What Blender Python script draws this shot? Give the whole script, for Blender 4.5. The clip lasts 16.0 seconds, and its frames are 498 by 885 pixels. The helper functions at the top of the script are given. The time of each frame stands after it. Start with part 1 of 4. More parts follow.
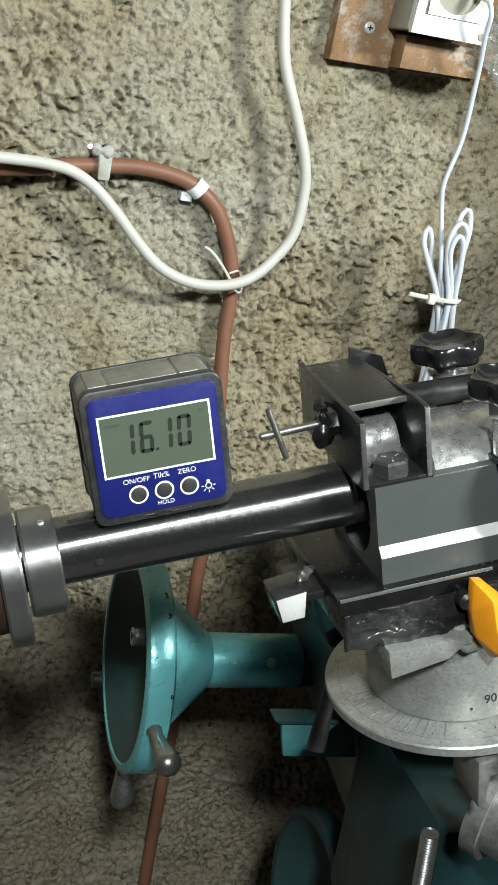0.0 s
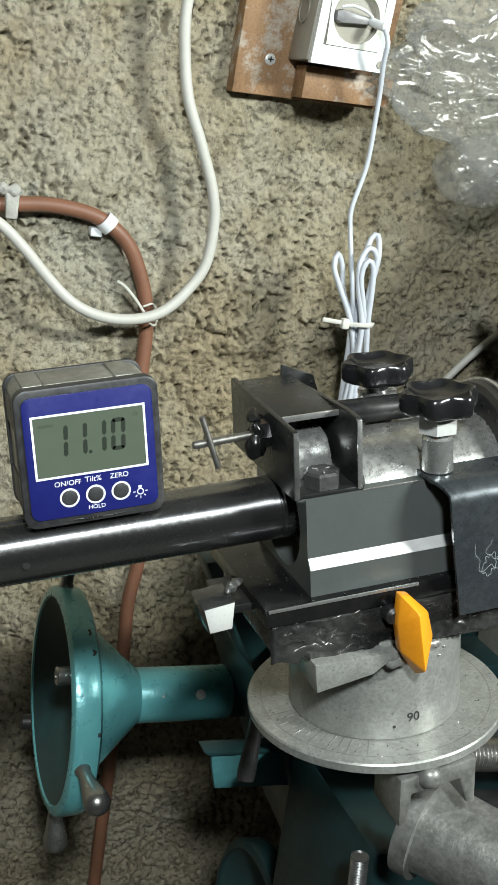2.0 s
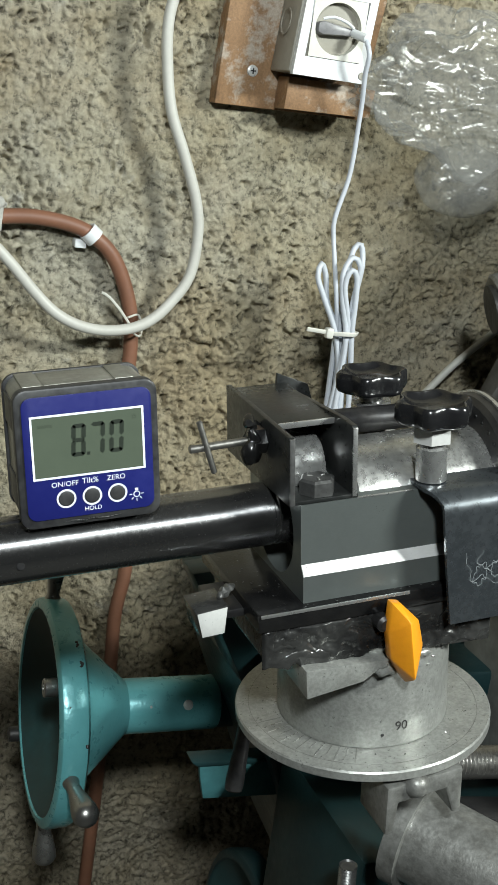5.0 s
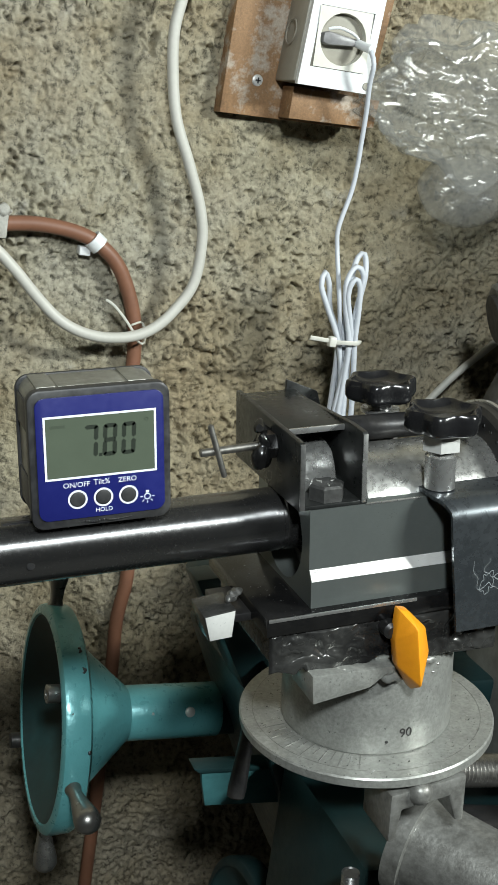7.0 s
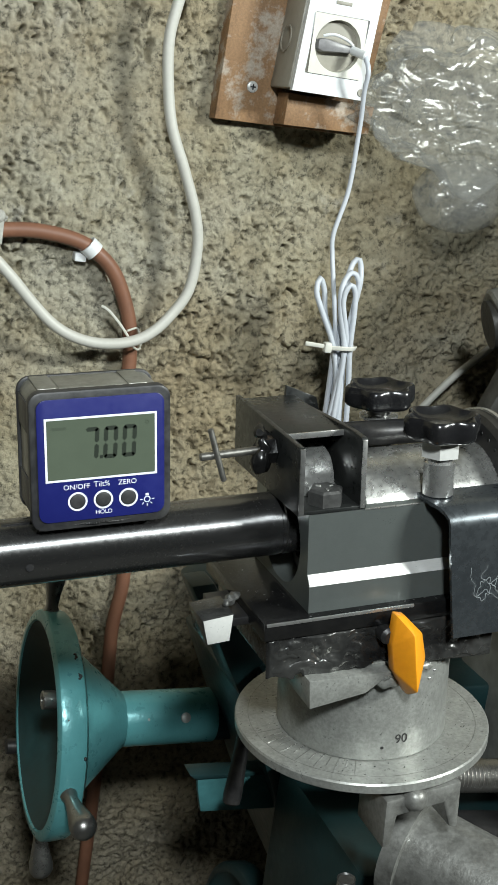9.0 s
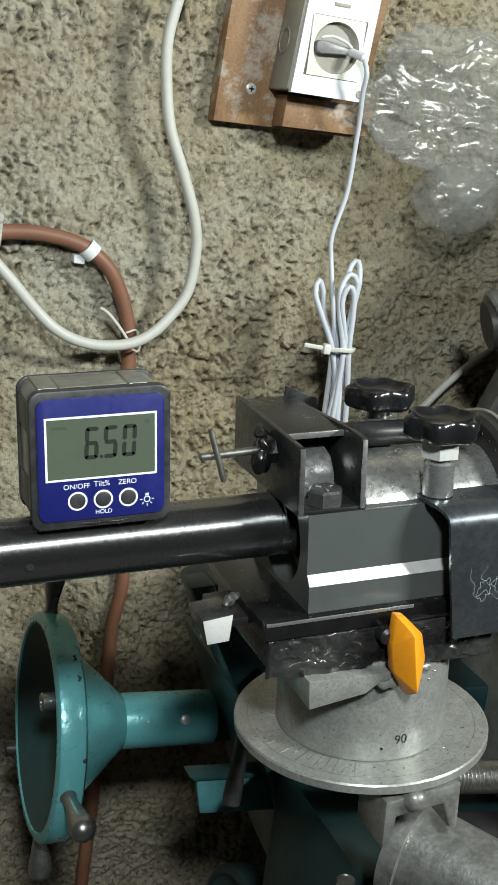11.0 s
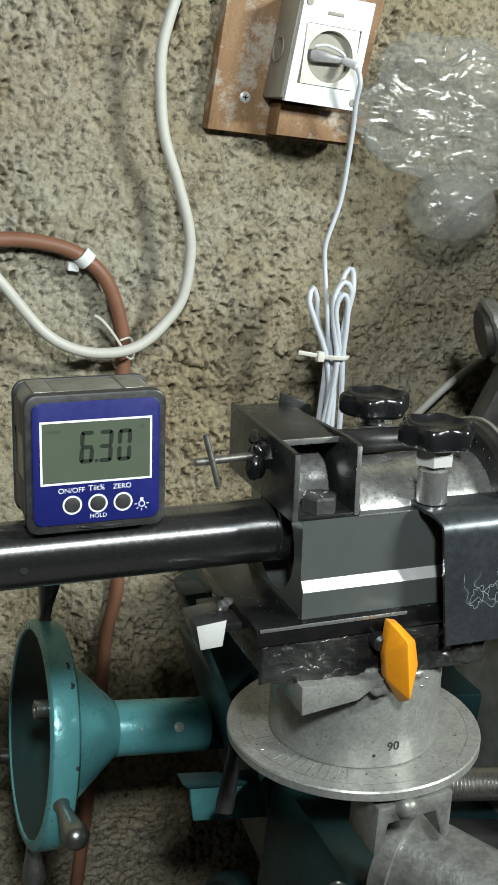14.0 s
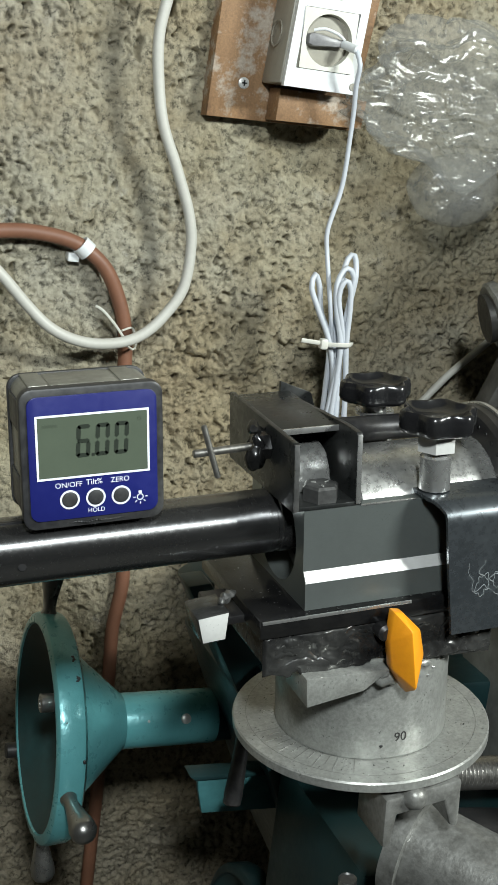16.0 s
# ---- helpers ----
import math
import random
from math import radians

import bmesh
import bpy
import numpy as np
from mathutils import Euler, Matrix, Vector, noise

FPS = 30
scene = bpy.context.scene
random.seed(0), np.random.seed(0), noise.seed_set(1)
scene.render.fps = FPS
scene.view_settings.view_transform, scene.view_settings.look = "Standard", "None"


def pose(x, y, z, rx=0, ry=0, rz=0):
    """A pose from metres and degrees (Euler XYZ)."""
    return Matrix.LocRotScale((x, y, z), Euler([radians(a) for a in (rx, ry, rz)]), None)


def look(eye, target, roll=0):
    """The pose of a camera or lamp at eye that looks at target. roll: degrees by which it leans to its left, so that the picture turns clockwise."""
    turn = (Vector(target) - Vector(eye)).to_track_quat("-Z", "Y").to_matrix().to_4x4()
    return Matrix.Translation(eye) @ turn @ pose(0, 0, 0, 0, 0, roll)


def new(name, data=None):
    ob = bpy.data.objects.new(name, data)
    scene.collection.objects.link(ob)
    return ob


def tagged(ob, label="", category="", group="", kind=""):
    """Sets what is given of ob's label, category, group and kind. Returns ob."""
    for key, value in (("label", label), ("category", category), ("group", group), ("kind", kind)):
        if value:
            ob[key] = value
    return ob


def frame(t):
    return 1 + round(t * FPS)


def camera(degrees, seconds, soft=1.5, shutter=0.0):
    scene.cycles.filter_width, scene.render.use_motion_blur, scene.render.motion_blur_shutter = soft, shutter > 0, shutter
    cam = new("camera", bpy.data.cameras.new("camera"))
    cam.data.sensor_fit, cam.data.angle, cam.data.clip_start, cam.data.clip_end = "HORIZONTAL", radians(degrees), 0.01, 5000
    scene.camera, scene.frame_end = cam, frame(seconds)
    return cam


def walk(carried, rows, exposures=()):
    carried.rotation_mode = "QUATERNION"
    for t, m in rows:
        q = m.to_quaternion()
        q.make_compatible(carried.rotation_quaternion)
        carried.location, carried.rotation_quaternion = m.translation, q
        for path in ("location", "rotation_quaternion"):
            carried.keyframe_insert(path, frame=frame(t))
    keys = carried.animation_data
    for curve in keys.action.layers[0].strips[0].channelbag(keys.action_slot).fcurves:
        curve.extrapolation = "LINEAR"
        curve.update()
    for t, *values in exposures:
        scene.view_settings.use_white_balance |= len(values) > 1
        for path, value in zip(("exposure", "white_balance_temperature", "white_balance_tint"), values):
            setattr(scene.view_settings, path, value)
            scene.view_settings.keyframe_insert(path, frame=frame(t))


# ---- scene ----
cam = camera(24.0, 16.0)

# seconds, eye x y z, yaw, pitch, roll
PATH = [
    (0, -0.0105, 0.0079, 1.2980, -18.603, -17.928, 9.901),
    (0.5, -0.0091, 0.0071, 1.3005, -19.284, -17.582, 9.754),
    (1, -0.0045, 0.0044, 1.3011, -19.600, -17.072, 9.177),
    (1.5, -0.0014, 0.0030, 1.3017, -20.010, -16.737, 8.544),
    (2, 0.0043, 0.0028, 1.2985, -21.343, -15.908, 7.970),
    (2.5, 0.0024, -0.0020, 1.3023, -22.548, -15.198, 7.991),
    (3, 0.0023, -0.0018, 1.2994, -22.457, -15.043, 8.181),
    (3.5, 0.0014, -0.0017, 1.3005, -22.561, -14.912, 8.134),
    (4, 0.0000, 0.0001, 1.2991, -22.372, -14.978, 8.122),
    (4.5, 0.0044, 0.0010, 1.3009, -21.975, -15.468, 7.619),
    (7, 0.0000, 0.0000, 1.3000, -22.000, -15.000, 8.000),
    (7.5, 0.0005, -0.0007, 1.2995, -22.061, -14.864, 7.879),
    (8, 0.0006, -0.0002, 1.3001, -21.975, -14.889, 7.940),
    (8.5, 0.0002, -0.0001, 1.3004, -22.030, -14.866, 7.933),
    (9, 0.0002, -0.0011, 1.3016, -22.146, -14.778, 7.960),
    (11.5, 0.0007, -0.0014, 1.3005, -22.184, -14.566, 7.831),
    (12, 0.0017, -0.0031, 1.3007, -22.284, -14.484, 7.734),
    (12.5, 0.0017, -0.0031, 1.3005, -22.255, -14.391, 7.799),
    (13, 0.0011, -0.0033, 1.3003, -22.216, -14.241, 7.917),
    (13.5, 0.0011, -0.0024, 1.3005, -22.249, -14.292, 7.869),
    (14, 0.0022, -0.0030, 1.3009, -22.265, -14.234, 7.891),
    (14.5, 0.0022, -0.0029, 1.3011, -22.303, -14.270, 7.836),
    (15, 0.0021, -0.0028, 1.3005, -22.346, -14.339, 7.867),
    (15.5, 0.0015, -0.0024, 1.2996, -22.221, -14.483, 7.674),
    (16, 0.0072, 0.0018, 1.2998, -21.954, -14.816, 6.985),
]
walk(cam, [(t, pose(x, y, z, 90 + p, 0, yw) @ pose(0, 0, 0, 0, 0, r)) for t, x, y, z, yw, p, r in PATH],
     exposures=[(0.0, 0.0), (1.2, 0.0), (2.5, -0.16), (4.5, -0.28), (7.0, -0.34), (16.0, -0.33)])

# the tilting fixture: seconds, degrees about its pivot
TILT = [
    (0, 15.27),
    (0.5, 13.32),
    (1, 10.96),
    (1.5, 10.31),
    (2, 10.40),
    (2.5, 10.29),
    (3, 9.71),
    (3.5, 9.37),
    (4, 9.50),
    (4.5, 9.02),
    (7, 7.80),
    (7.5, 7.62),
    (8, 7.51),
    (8.5, 7.41),
    (9, 6.98),
    (11.5, 6.73),
    (12, 6.62),
    (12.5, 6.60),
    (13, 6.64),
    (13.5, 6.69),
    (14, 6.30),
    (14.5, 6.33),
    (15, 6.37),
    (15.5, 6.36),
    (16, 6.61),
]
PIVOT = (0.2694, 0.466, 1.0171)

# ---- light ----
world = bpy.data.worlds.new("world")
scene.world = world
world.use_nodes = True
world.node_tree.nodes["Background"].inputs[0].default_value = (0.5, 0.55, 0.6, 1)
world.node_tree.nodes["Background"].inputs[1].default_value = 0.05


def lamp(name, eye, target, sx, sy, watts, colour):
    d = bpy.data.lights.new(name, "AREA")
    d.shape, d.size, d.size_y, d.energy, d.color = "RECTANGLE", sx, sy, watts, colour
    ob = new(name, d)
    ob.matrix_world = look(eye, target)
    return ob


# unseen source at the upper left, placed from shadow and highlight directions
lamp("left_lamp", (-0.08, -0.40, 1.76), (0.20, 0.8, 1.12), 0.10, 0.10, 16.8, (0.92, 1.0, 1.0))
lamp("work_lamp", (1.28, -0.62, 2.00), (0.30, 0.6, 1.08), 0.36, 0.10, 50, (0.925, 0.99, 0.945))


# ---- materials ----
def material(name):
    m = bpy.data.materials.new(name)
    m.use_nodes = True
    nt = m.node_tree
    return m, nt, nt.nodes["Principled BSDF"]


def noise_node(nt, scale, detail=4, rough=0.6, stretch=None, kind="ShaderNodeTexNoise"):
    tc = nt.nodes.new("ShaderNodeTexCoord")
    src = tc.outputs["Object"]
    if stretch:
        mp = nt.nodes.new("ShaderNodeMapping")
        mp.inputs["Scale"].default_value = stretch
        nt.links.new(src, mp.inputs[0])
        src = mp.outputs[0]
    n = nt.nodes.new(kind)
    n.inputs["Scale"].default_value = scale
    if kind == "ShaderNodeTexNoise":
        n.inputs["Detail"].default_value = detail
        n.inputs["Roughness"].default_value = rough
    nt.links.new(src, n.inputs["Vector"])
    return n


def ramp(nt, src, stops):
    r = nt.nodes.new("ShaderNodeValToRGB")
    while len(r.color_ramp.elements) < len(stops):
        r.color_ramp.elements.new(0.5)
    for e, (p, c) in zip(r.color_ramp.elements, stops):
        e.position = p
        e.color = (*c, 1) if not isinstance(c, (int, float)) else (c, c, c, 1)
    nt.links.new(src, r.inputs[0])
    return r.outputs[0]


def blend(nt, fac, a, b, mode="MIX"):
    m = nt.nodes.new("ShaderNodeMix")
    m.data_type, m.blend_type = "RGBA", mode
    for s, v in ((m.inputs[0], fac), (m.inputs[6], a), (m.inputs[7], b)):
        if isinstance(v, (int, float)):
            s.default_value = v
        elif isinstance(v, tuple):
            s.default_value = (*v, 1)
        else:
            nt.links.new(v, s)
    return m.outputs[2]


def bump(nt, p, src, strength, dist):
    b = nt.nodes.new("ShaderNodeBump")
    b.inputs["Strength"].default_value = strength
    b.inputs["Distance"].default_value = dist
    nt.links.new(src, b.inputs["Height"])
    nt.links.new(b.outputs[0], p.inputs["Normal"])


def surface(name, base, spots, rough, metal=0.0, big=25, small=350, mix=0.5, rough_var=0.12, relief=0.15, dist=0.0004, stretch=None, coat=0.0, grain=0.10, turned=False):
    """A worn surface: base colour, a second colour in patches, grain in gloss and relief."""
    m, nt, p = material(name)
    a = noise_node(nt, big, 5, 0.65)
    b = noise_node(nt, small, 3, 0.6, stretch)
    f = ramp(nt, a.outputs[0], [(0.38, 0.0), (0.68, mix)])
    col = blend(nt, f, base, spots)
    g = ramp(nt, b.outputs[0], [(0.3, 1 - 1.5 * grain), (0.7, 1 + grain)])
    nt.links.new(blend(nt, 1.0, col, g, "MULTIPLY"), p.inputs["Base Color"])
    mixed = blend(nt, 0.5, a.outputs[0], b.outputs[0])
    nt.links.new(ramp(nt, mixed, [(0.3, max(0.02, rough - rough_var)), (0.7, min(1, rough + rough_var))]), p.inputs["Roughness"])
    p.inputs["Metallic"].default_value = metal
    p.inputs["Coat Weight"].default_value = coat
    if turned:
        tg = nt.nodes.new("ShaderNodeTangent")
        tg.direction_type, tg.axis = "RADIAL", "X"
        nt.links.new(tg.outputs[0], p.inputs["Tangent"])
        p.inputs["Anisotropic"].default_value, p.inputs["Anisotropic Rotation"].default_value = 0.85, 0.25
    if relief:
        bump(nt, p, mixed, relief, dist)
    return m


SHAFT_STEEL = surface("shaft_steel", (0.24, 0.24, 0.245), (0.17, 0.17, 0.17), 0.25, 0.95, 18, 500, 0.5, 0.06, 0.02, 0.0001, None, 0.0, 0.03, True)
TURNED = surface("turned_steel", (0.36, 0.36, 0.355), (0.22, 0.22, 0.215), 0.34, 0.9, 25, 400, 0.7, 0.06, 0.04, 0.0002, None, 0.0, 0.05, True)
BLOCK_STEEL = surface("ground_steel", (0.20, 0.222, 0.215), (0.135, 0.15, 0.147), 0.34, 0.7, 20, 600, 0.6, 0.08, 0.06, 0.0002, (1, 10, 10), grain=0.03)
# chamfer colour lifted to carry the lamp highlight on that face
LIT_CHAMFER = surface("lit_chamfer_face", (0.74, 0.74, 0.73), (0.60, 0.60, 0.59), 0.30, 0.6, 40, 300, 0.35, 0.05, 0.03, 0.0002, (1, 8, 8), grain=0.03)
# bracket teal lowered to average its lit end and shaded rest
HALF_SHADED_TEAL = surface("half_shaded_teal_paint", (0.04, 0.135, 0.145), (0.025, 0.08, 0.088), 0.38, 0.1, 30, 160, 0.7, 0.08, 0.3, 0.0006)
BARREL = surface("scuffed_bright_steel", (0.50, 0.50, 0.485), (0.30, 0.30, 0.29), 0.30, 0.75, 140, 420, 0.8, 0.12, 0.15, 0.0003, None, 0.0, 0.12)
BOLT_STEEL = surface("plain_bolt_steel", (0.20, 0.20, 0.197), (0.10, 0.10, 0.098), 0.33, 0.75, 90, 400, 0.7, 0.1, 0.15, 0.0003)
GREEN_GREY = surface("grey_green_paint", (0.085, 0.115, 0.105), (0.05, 0.068, 0.062), 0.42, 0.1, 25, 180, 0.7, 0.1, 0.25, 0.0005)
BLOCK_GREY = surface("stained_grey_block", (0.19, 0.195, 0.18), (0.09, 0.09, 0.08), 0.45, 0.3, 30, 200, 0.8, 0.12, 0.3, 0.0006)
CHALK = surface("pale_scratch", (0.30, 0.32, 0.33), (0.12, 0.13, 0.14), 0.6, 0, 200, 500, 0.6)
ZINC = surface("zinc_plated_steel", (0.66, 0.66, 0.64), (0.5, 0.5, 0.48), 0.35, 0.3, 60, 500, 0.5, grain=0.03)
DIRTY_STEEL = surface("smeared_dirty_steel", (0.085, 0.085, 0.082), (0.014, 0.014, 0.015), 0.22, 0.6, 30, 200, 1.0, 0.16, 0.35, 0.001)
PLUG_GREY = surface("smoky_grey_plug", (0.25, 0.245, 0.25), (0.17, 0.165, 0.17), 0.4, 0, 60, 300, 0.5)
BRIGHT_STEEL = surface("bright_steel", (0.56, 0.56, 0.55), (0.36, 0.36, 0.35), 0.28, 0.85, 40, 300, 0.35, 0.06, 0.02, 0.0002, grain=0.03)
MILL_STEEL = surface("mill_scale_steel", (0.020, 0.022, 0.022), (0.046, 0.047, 0.046), 0.33, 0.5, 40, 300, 0.8, 0.16, 0.3, 0.0005)
GUARD_STEEL = surface("guard_sheet_steel", (0.075, 0.085, 0.094), (0.14, 0.15, 0.157), 0.28, 0.7, 18, 300, 0.35, 0.08, 0.05, 0.0003)
DULL_ALU = surface("dull_turned_metal", (0.34, 0.345, 0.325), (0.20, 0.20, 0.185), 0.36, 0.45, 130, 600, 0.5, 0.14, 0.22, 0.0004, grain=0.14)
CAST = surface("rough_cast_metal", (0.27, 0.27, 0.255), (0.13, 0.128, 0.118), 0.40, 0.5, 130, 420, 0.9, 0.12, 0.4, 0.0008)
DARK_CAST = surface("dirty_dark_casting", (0.085, 0.082, 0.076), (0.035, 0.034, 0.030), 0.5, 0.4, 45, 260, 0.9, 0.12, 0.5, 0.0012)
WELD = surface("weld_bead", (0.20, 0.20, 0.195), (0.06, 0.06, 0.06), 0.34, 0.7, 120, 500, 0.8, 0.12, 0.6, 0.001)
DARK_STEEL = surface("oily_dark_steel", (0.045, 0.045, 0.048), (0.09, 0.085, 0.08), 0.38, 0.7, 60, 500, 0.7, 0.1, 0.2, 0.0004)
OILY = surface("oily_black_steel", (0.016, 0.016, 0.017), (0.036, 0.035, 0.033), 0.20, 0.6, 45, 400, 0.6, 0.1, 0.1, 0.0003)
HANDLE_STEEL = surface("worn_handle_steel", (0.34, 0.335, 0.32), (0.22, 0.215, 0.2), 0.3, 0.9, 40, 300, 0.5, 0.06, 0.03, 0.0002, grain=0.03)
BEIGE = surface("yellowed_white_plastic", (0.70, 0.69, 0.62), (0.60, 0.58, 0.49), 0.42, 0, 30, 300, 0.5, 0.06, 0.04, grain=0.03)
THREAD = surface("threaded_steel", (0.34, 0.33, 0.31), (0.18, 0.17, 0.15), 0.38, 0.9, 60, 400, 0.7)
TEAL = surface("teal_hammer_paint", (0.13, 0.40, 0.42), (0.095, 0.33, 0.35), 0.31, 0.15, 35, 170, 0.6, 0.1, 0.7, 0.0011, None, 0.15, grain=0.03)
# inside of the dished wheels, far darker than the rim paint
DISH = surface("dark_dish_paint", (0.016, 0.048, 0.048), (0.022, 0.036, 0.034), 0.5, 0, 30, 160, 0.7, 0.08, 0.2, 0.0005)
# teal with the shade under and behind the fixture put into the colour
SHADED_TEAL = surface("shaded_teal_paint", (0.010, 0.035, 0.038), (0.006, 0.018, 0.020), 0.38, 0.1, 20, 160, 0.7, 0.08, 0.3, 0.0006)
BLACK_PLASTIC = surface("black_plastic", (0.010, 0.010, 0.011), (0.018, 0.018, 0.018), 0.20, 0, 60, 600, 0.6, 0.07, 0.05, 0.0002, grain=0.03)
BEZEL = surface("dark_grey_rubber", (0.022, 0.022, 0.024), (0.06, 0.06, 0.058), 0.45, 0, 50, 400, 0.5, 0.1, 0.15, 0.0003)
SHELL = surface("worn_grey_aluminium", (0.36, 0.36, 0.33), (0.22, 0.215, 0.19), 0.42, 0.7, 60, 500, 0.8, 0.1, 0.15, 0.0003)
BLUE = surface("blue_printed_film", (0.009, 0.012, 0.108), (0.010, 0.015, 0.125), 0.36, 0, 40, 300, 0.6, 0.06, 0.04, 0.0002, grain=0.03)
PRINT = surface("white_print", (0.72, 0.74, 0.78), (0.62, 0.64, 0.7), 0.5, 0, 80, 400, 0.5, 0.05, 0, grain=0.03)
LCD = surface("green_grey_lcd", (0.078, 0.096, 0.070), (0.070, 0.087, 0.064), 0.22, 0, 15, 100, 0.5, 0.04, 0, grain=0.03)
LCD_DARK = surface("lcd_segment_black", (0.025, 0.031, 0.024), (0.030, 0.036, 0.028), 0.30, 0, 40, 200, 0.5, 0.04, 0, grain=0.03)
LCD_FAINT = surface("lcd_segment_grey", (0.058, 0.072, 0.052), (0.061, 0.075, 0.055), 0.30, 0, 40, 200, 0.5, 0.04, 0, grain=0.03)
ORANGE = surface("orange_plastic", (0.80, 0.31, 0.012), (0.70, 0.24, 0.012), 0.38, 0, 60, 400, 0.6, 0.08, 0.2, 0.0004, grain=0.03)
WHITE_PLASTIC = surface("white_plastic", (0.77, 0.79, 0.80), (0.68, 0.69, 0.69), 0.38, 0, 30, 300, 0.5, 0.06, 0.04, grain=0.03)
GREY_PLASTIC = surface("grey_plastic", (0.34, 0.32, 0.27), (0.25, 0.235, 0.19), 0.48, 0, 30, 300, 0.6, 0.06, 0.05, grain=0.03)
CORD_WHITE = surface("white_cable_sheath", (0.57, 0.56, 0.51), (0.48, 0.465, 0.42), 0.45, 0, 30, 250, 0.4, 0.06, 0.05, grain=0.03)
CORD_BLUE = surface("cool_white_cord", (0.58, 0.61, 0.66), (0.47, 0.49, 0.54), 0.42, 0, 30, 250, 0.5, 0.06, 0.05, grain=0.03)
BROWN = surface("brown_cable_sheath", (0.23, 0.105, 0.062), (0.17, 0.078, 0.048), 0.5, 0, 30, 250, 0.6, 0.08, 0.06, grain=0.03)
NYLON = surface("nylon_tie", (0.70, 0.69, 0.63), (0.58, 0.57, 0.5), 0.35, 0, 80, 300, 0.5, 0.05, 0.03, grain=0.03)
PLASTER = surface("grey_plaster_lump", (0.50, 0.49, 0.45), (0.28, 0.27, 0.24), 0.85, 0, 60, 250, 0.8, 0.05, 0.6, 0.002)
RUST = surface("brown_black_rubber", (0.05, 0.022, 0.014), (0.02, 0.012, 0.01), 0.55, 0, 30, 200, 0.7)


def concrete():
    m, nt, p = material("rough_concrete_render")
    big = noise_node(nt, 5.0, 5, 0.6)
    mid = noise_node(nt, 26, 6, 0.68)
    fine = noise_node(nt, 170, 5, 0.7)
    col = blend(nt, ramp(nt, big.outputs[0], [(0.36, 0.0), (0.62, 1.0)]), (0.355, 0.312, 0.207), (0.415, 0.389, 0.312))
    col = blend(nt, ramp(nt, mid.outputs[0], [(0.50, 0.0), (0.70, 0.55)]), col, (0.212, 0.172, 0.100))
    col = blend(nt, ramp(nt, mid.outputs[0], [(0.26, 0.5), (0.40, 0.0)]), col, (0.47, 0.465, 0.44))
    soil = noise_node(nt, 3.1, 5, 0.65)
    col = blend(nt, ramp(nt, soil.outputs[0], [(0.46, 0.0), (0.62, 0.65)]), col, (0.325, 0.257, 0.157))
    # brown soil low down, darkened further for shade, with a ragged upper edge
    geo, sep, low_shade = nt.nodes.new("ShaderNodeNewGeometry"), nt.nodes.new("ShaderNodeSeparateXYZ"), nt.nodes.new("ShaderNodeMath")
    low_shade.operation = "MULTIPLY_ADD"
    low_shade.inputs[1].default_value = -0.45
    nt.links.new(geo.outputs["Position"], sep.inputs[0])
    nt.links.new(soil.outputs[0], low_shade.inputs[0])
    nt.links.new(sep.outputs[2], low_shade.inputs[2])
    col = blend(nt, ramp(nt, low_shade.outputs[0], [(0.62, 0.5), (0.82, 0.0)]), col, (0.235, 0.185, 0.122))
    # hollows of the fine bump are darkened in the colour as pit shade
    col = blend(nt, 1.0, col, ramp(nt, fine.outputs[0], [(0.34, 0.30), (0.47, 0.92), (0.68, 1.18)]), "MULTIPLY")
    nt.links.new(col, p.inputs["Base Color"])
    p.inputs["Roughness"].default_value = 0.92
    p.inputs["Specular IOR Level"].default_value = 0.25
    grain = noise_node(nt, 420, 4, 0.7)
    bump(nt, p, blend(nt, 0.45, fine.outputs[0], grain.outputs[0]), 0.95, 0.0045)
    return m


def dim_concrete():
    # unseen room surfaces, darkened to cut the bounced light
    return surface("dimmed_room_concrete", (0.075, 0.072, 0.064), (0.045, 0.044, 0.04), 0.9, 0, 3, 60, 0.8, 0.05, 0.4, 0.003)


def wood():
    m, nt, p = material("stained_chipboard")
    grain = noise_node(nt, 60, 6, 0.7, (1.0, 1.0, 0.25))
    blot = noise_node(nt, 30, 5, 0.7)
    fine = noise_node(nt, 500, 3, 0.7)
    col = blend(nt, ramp(nt, grain.outputs[0], [(0.3, 0.0), (0.7, 1.0)]), (0.23, 0.125, 0.058), (0.33, 0.19, 0.092))
    col = blend(nt, ramp(nt, blot.outputs[0], [(0.51, 0.0), (0.60, 0.8)]), col, (0.47, 0.41, 0.34))
    col = blend(nt, ramp(nt, blot.outputs[0], [(0.30, 0.7), (0.42, 0.0)]), col, (0.10, 0.055, 0.028))
    col = blend(nt, 1.0, col, ramp(nt, fine.outputs[0], [(0.3, 0.75), (0.7, 1.12)]), "MULTIPLY")
    nt.links.new(col, p.inputs["Base Color"])
    p.inputs["Roughness"].default_value = 0.62
    bump(nt, p, blend(nt, 0.5, grain.outputs[0], fine.outputs[0]), 0.25, 0.0008)
    return m


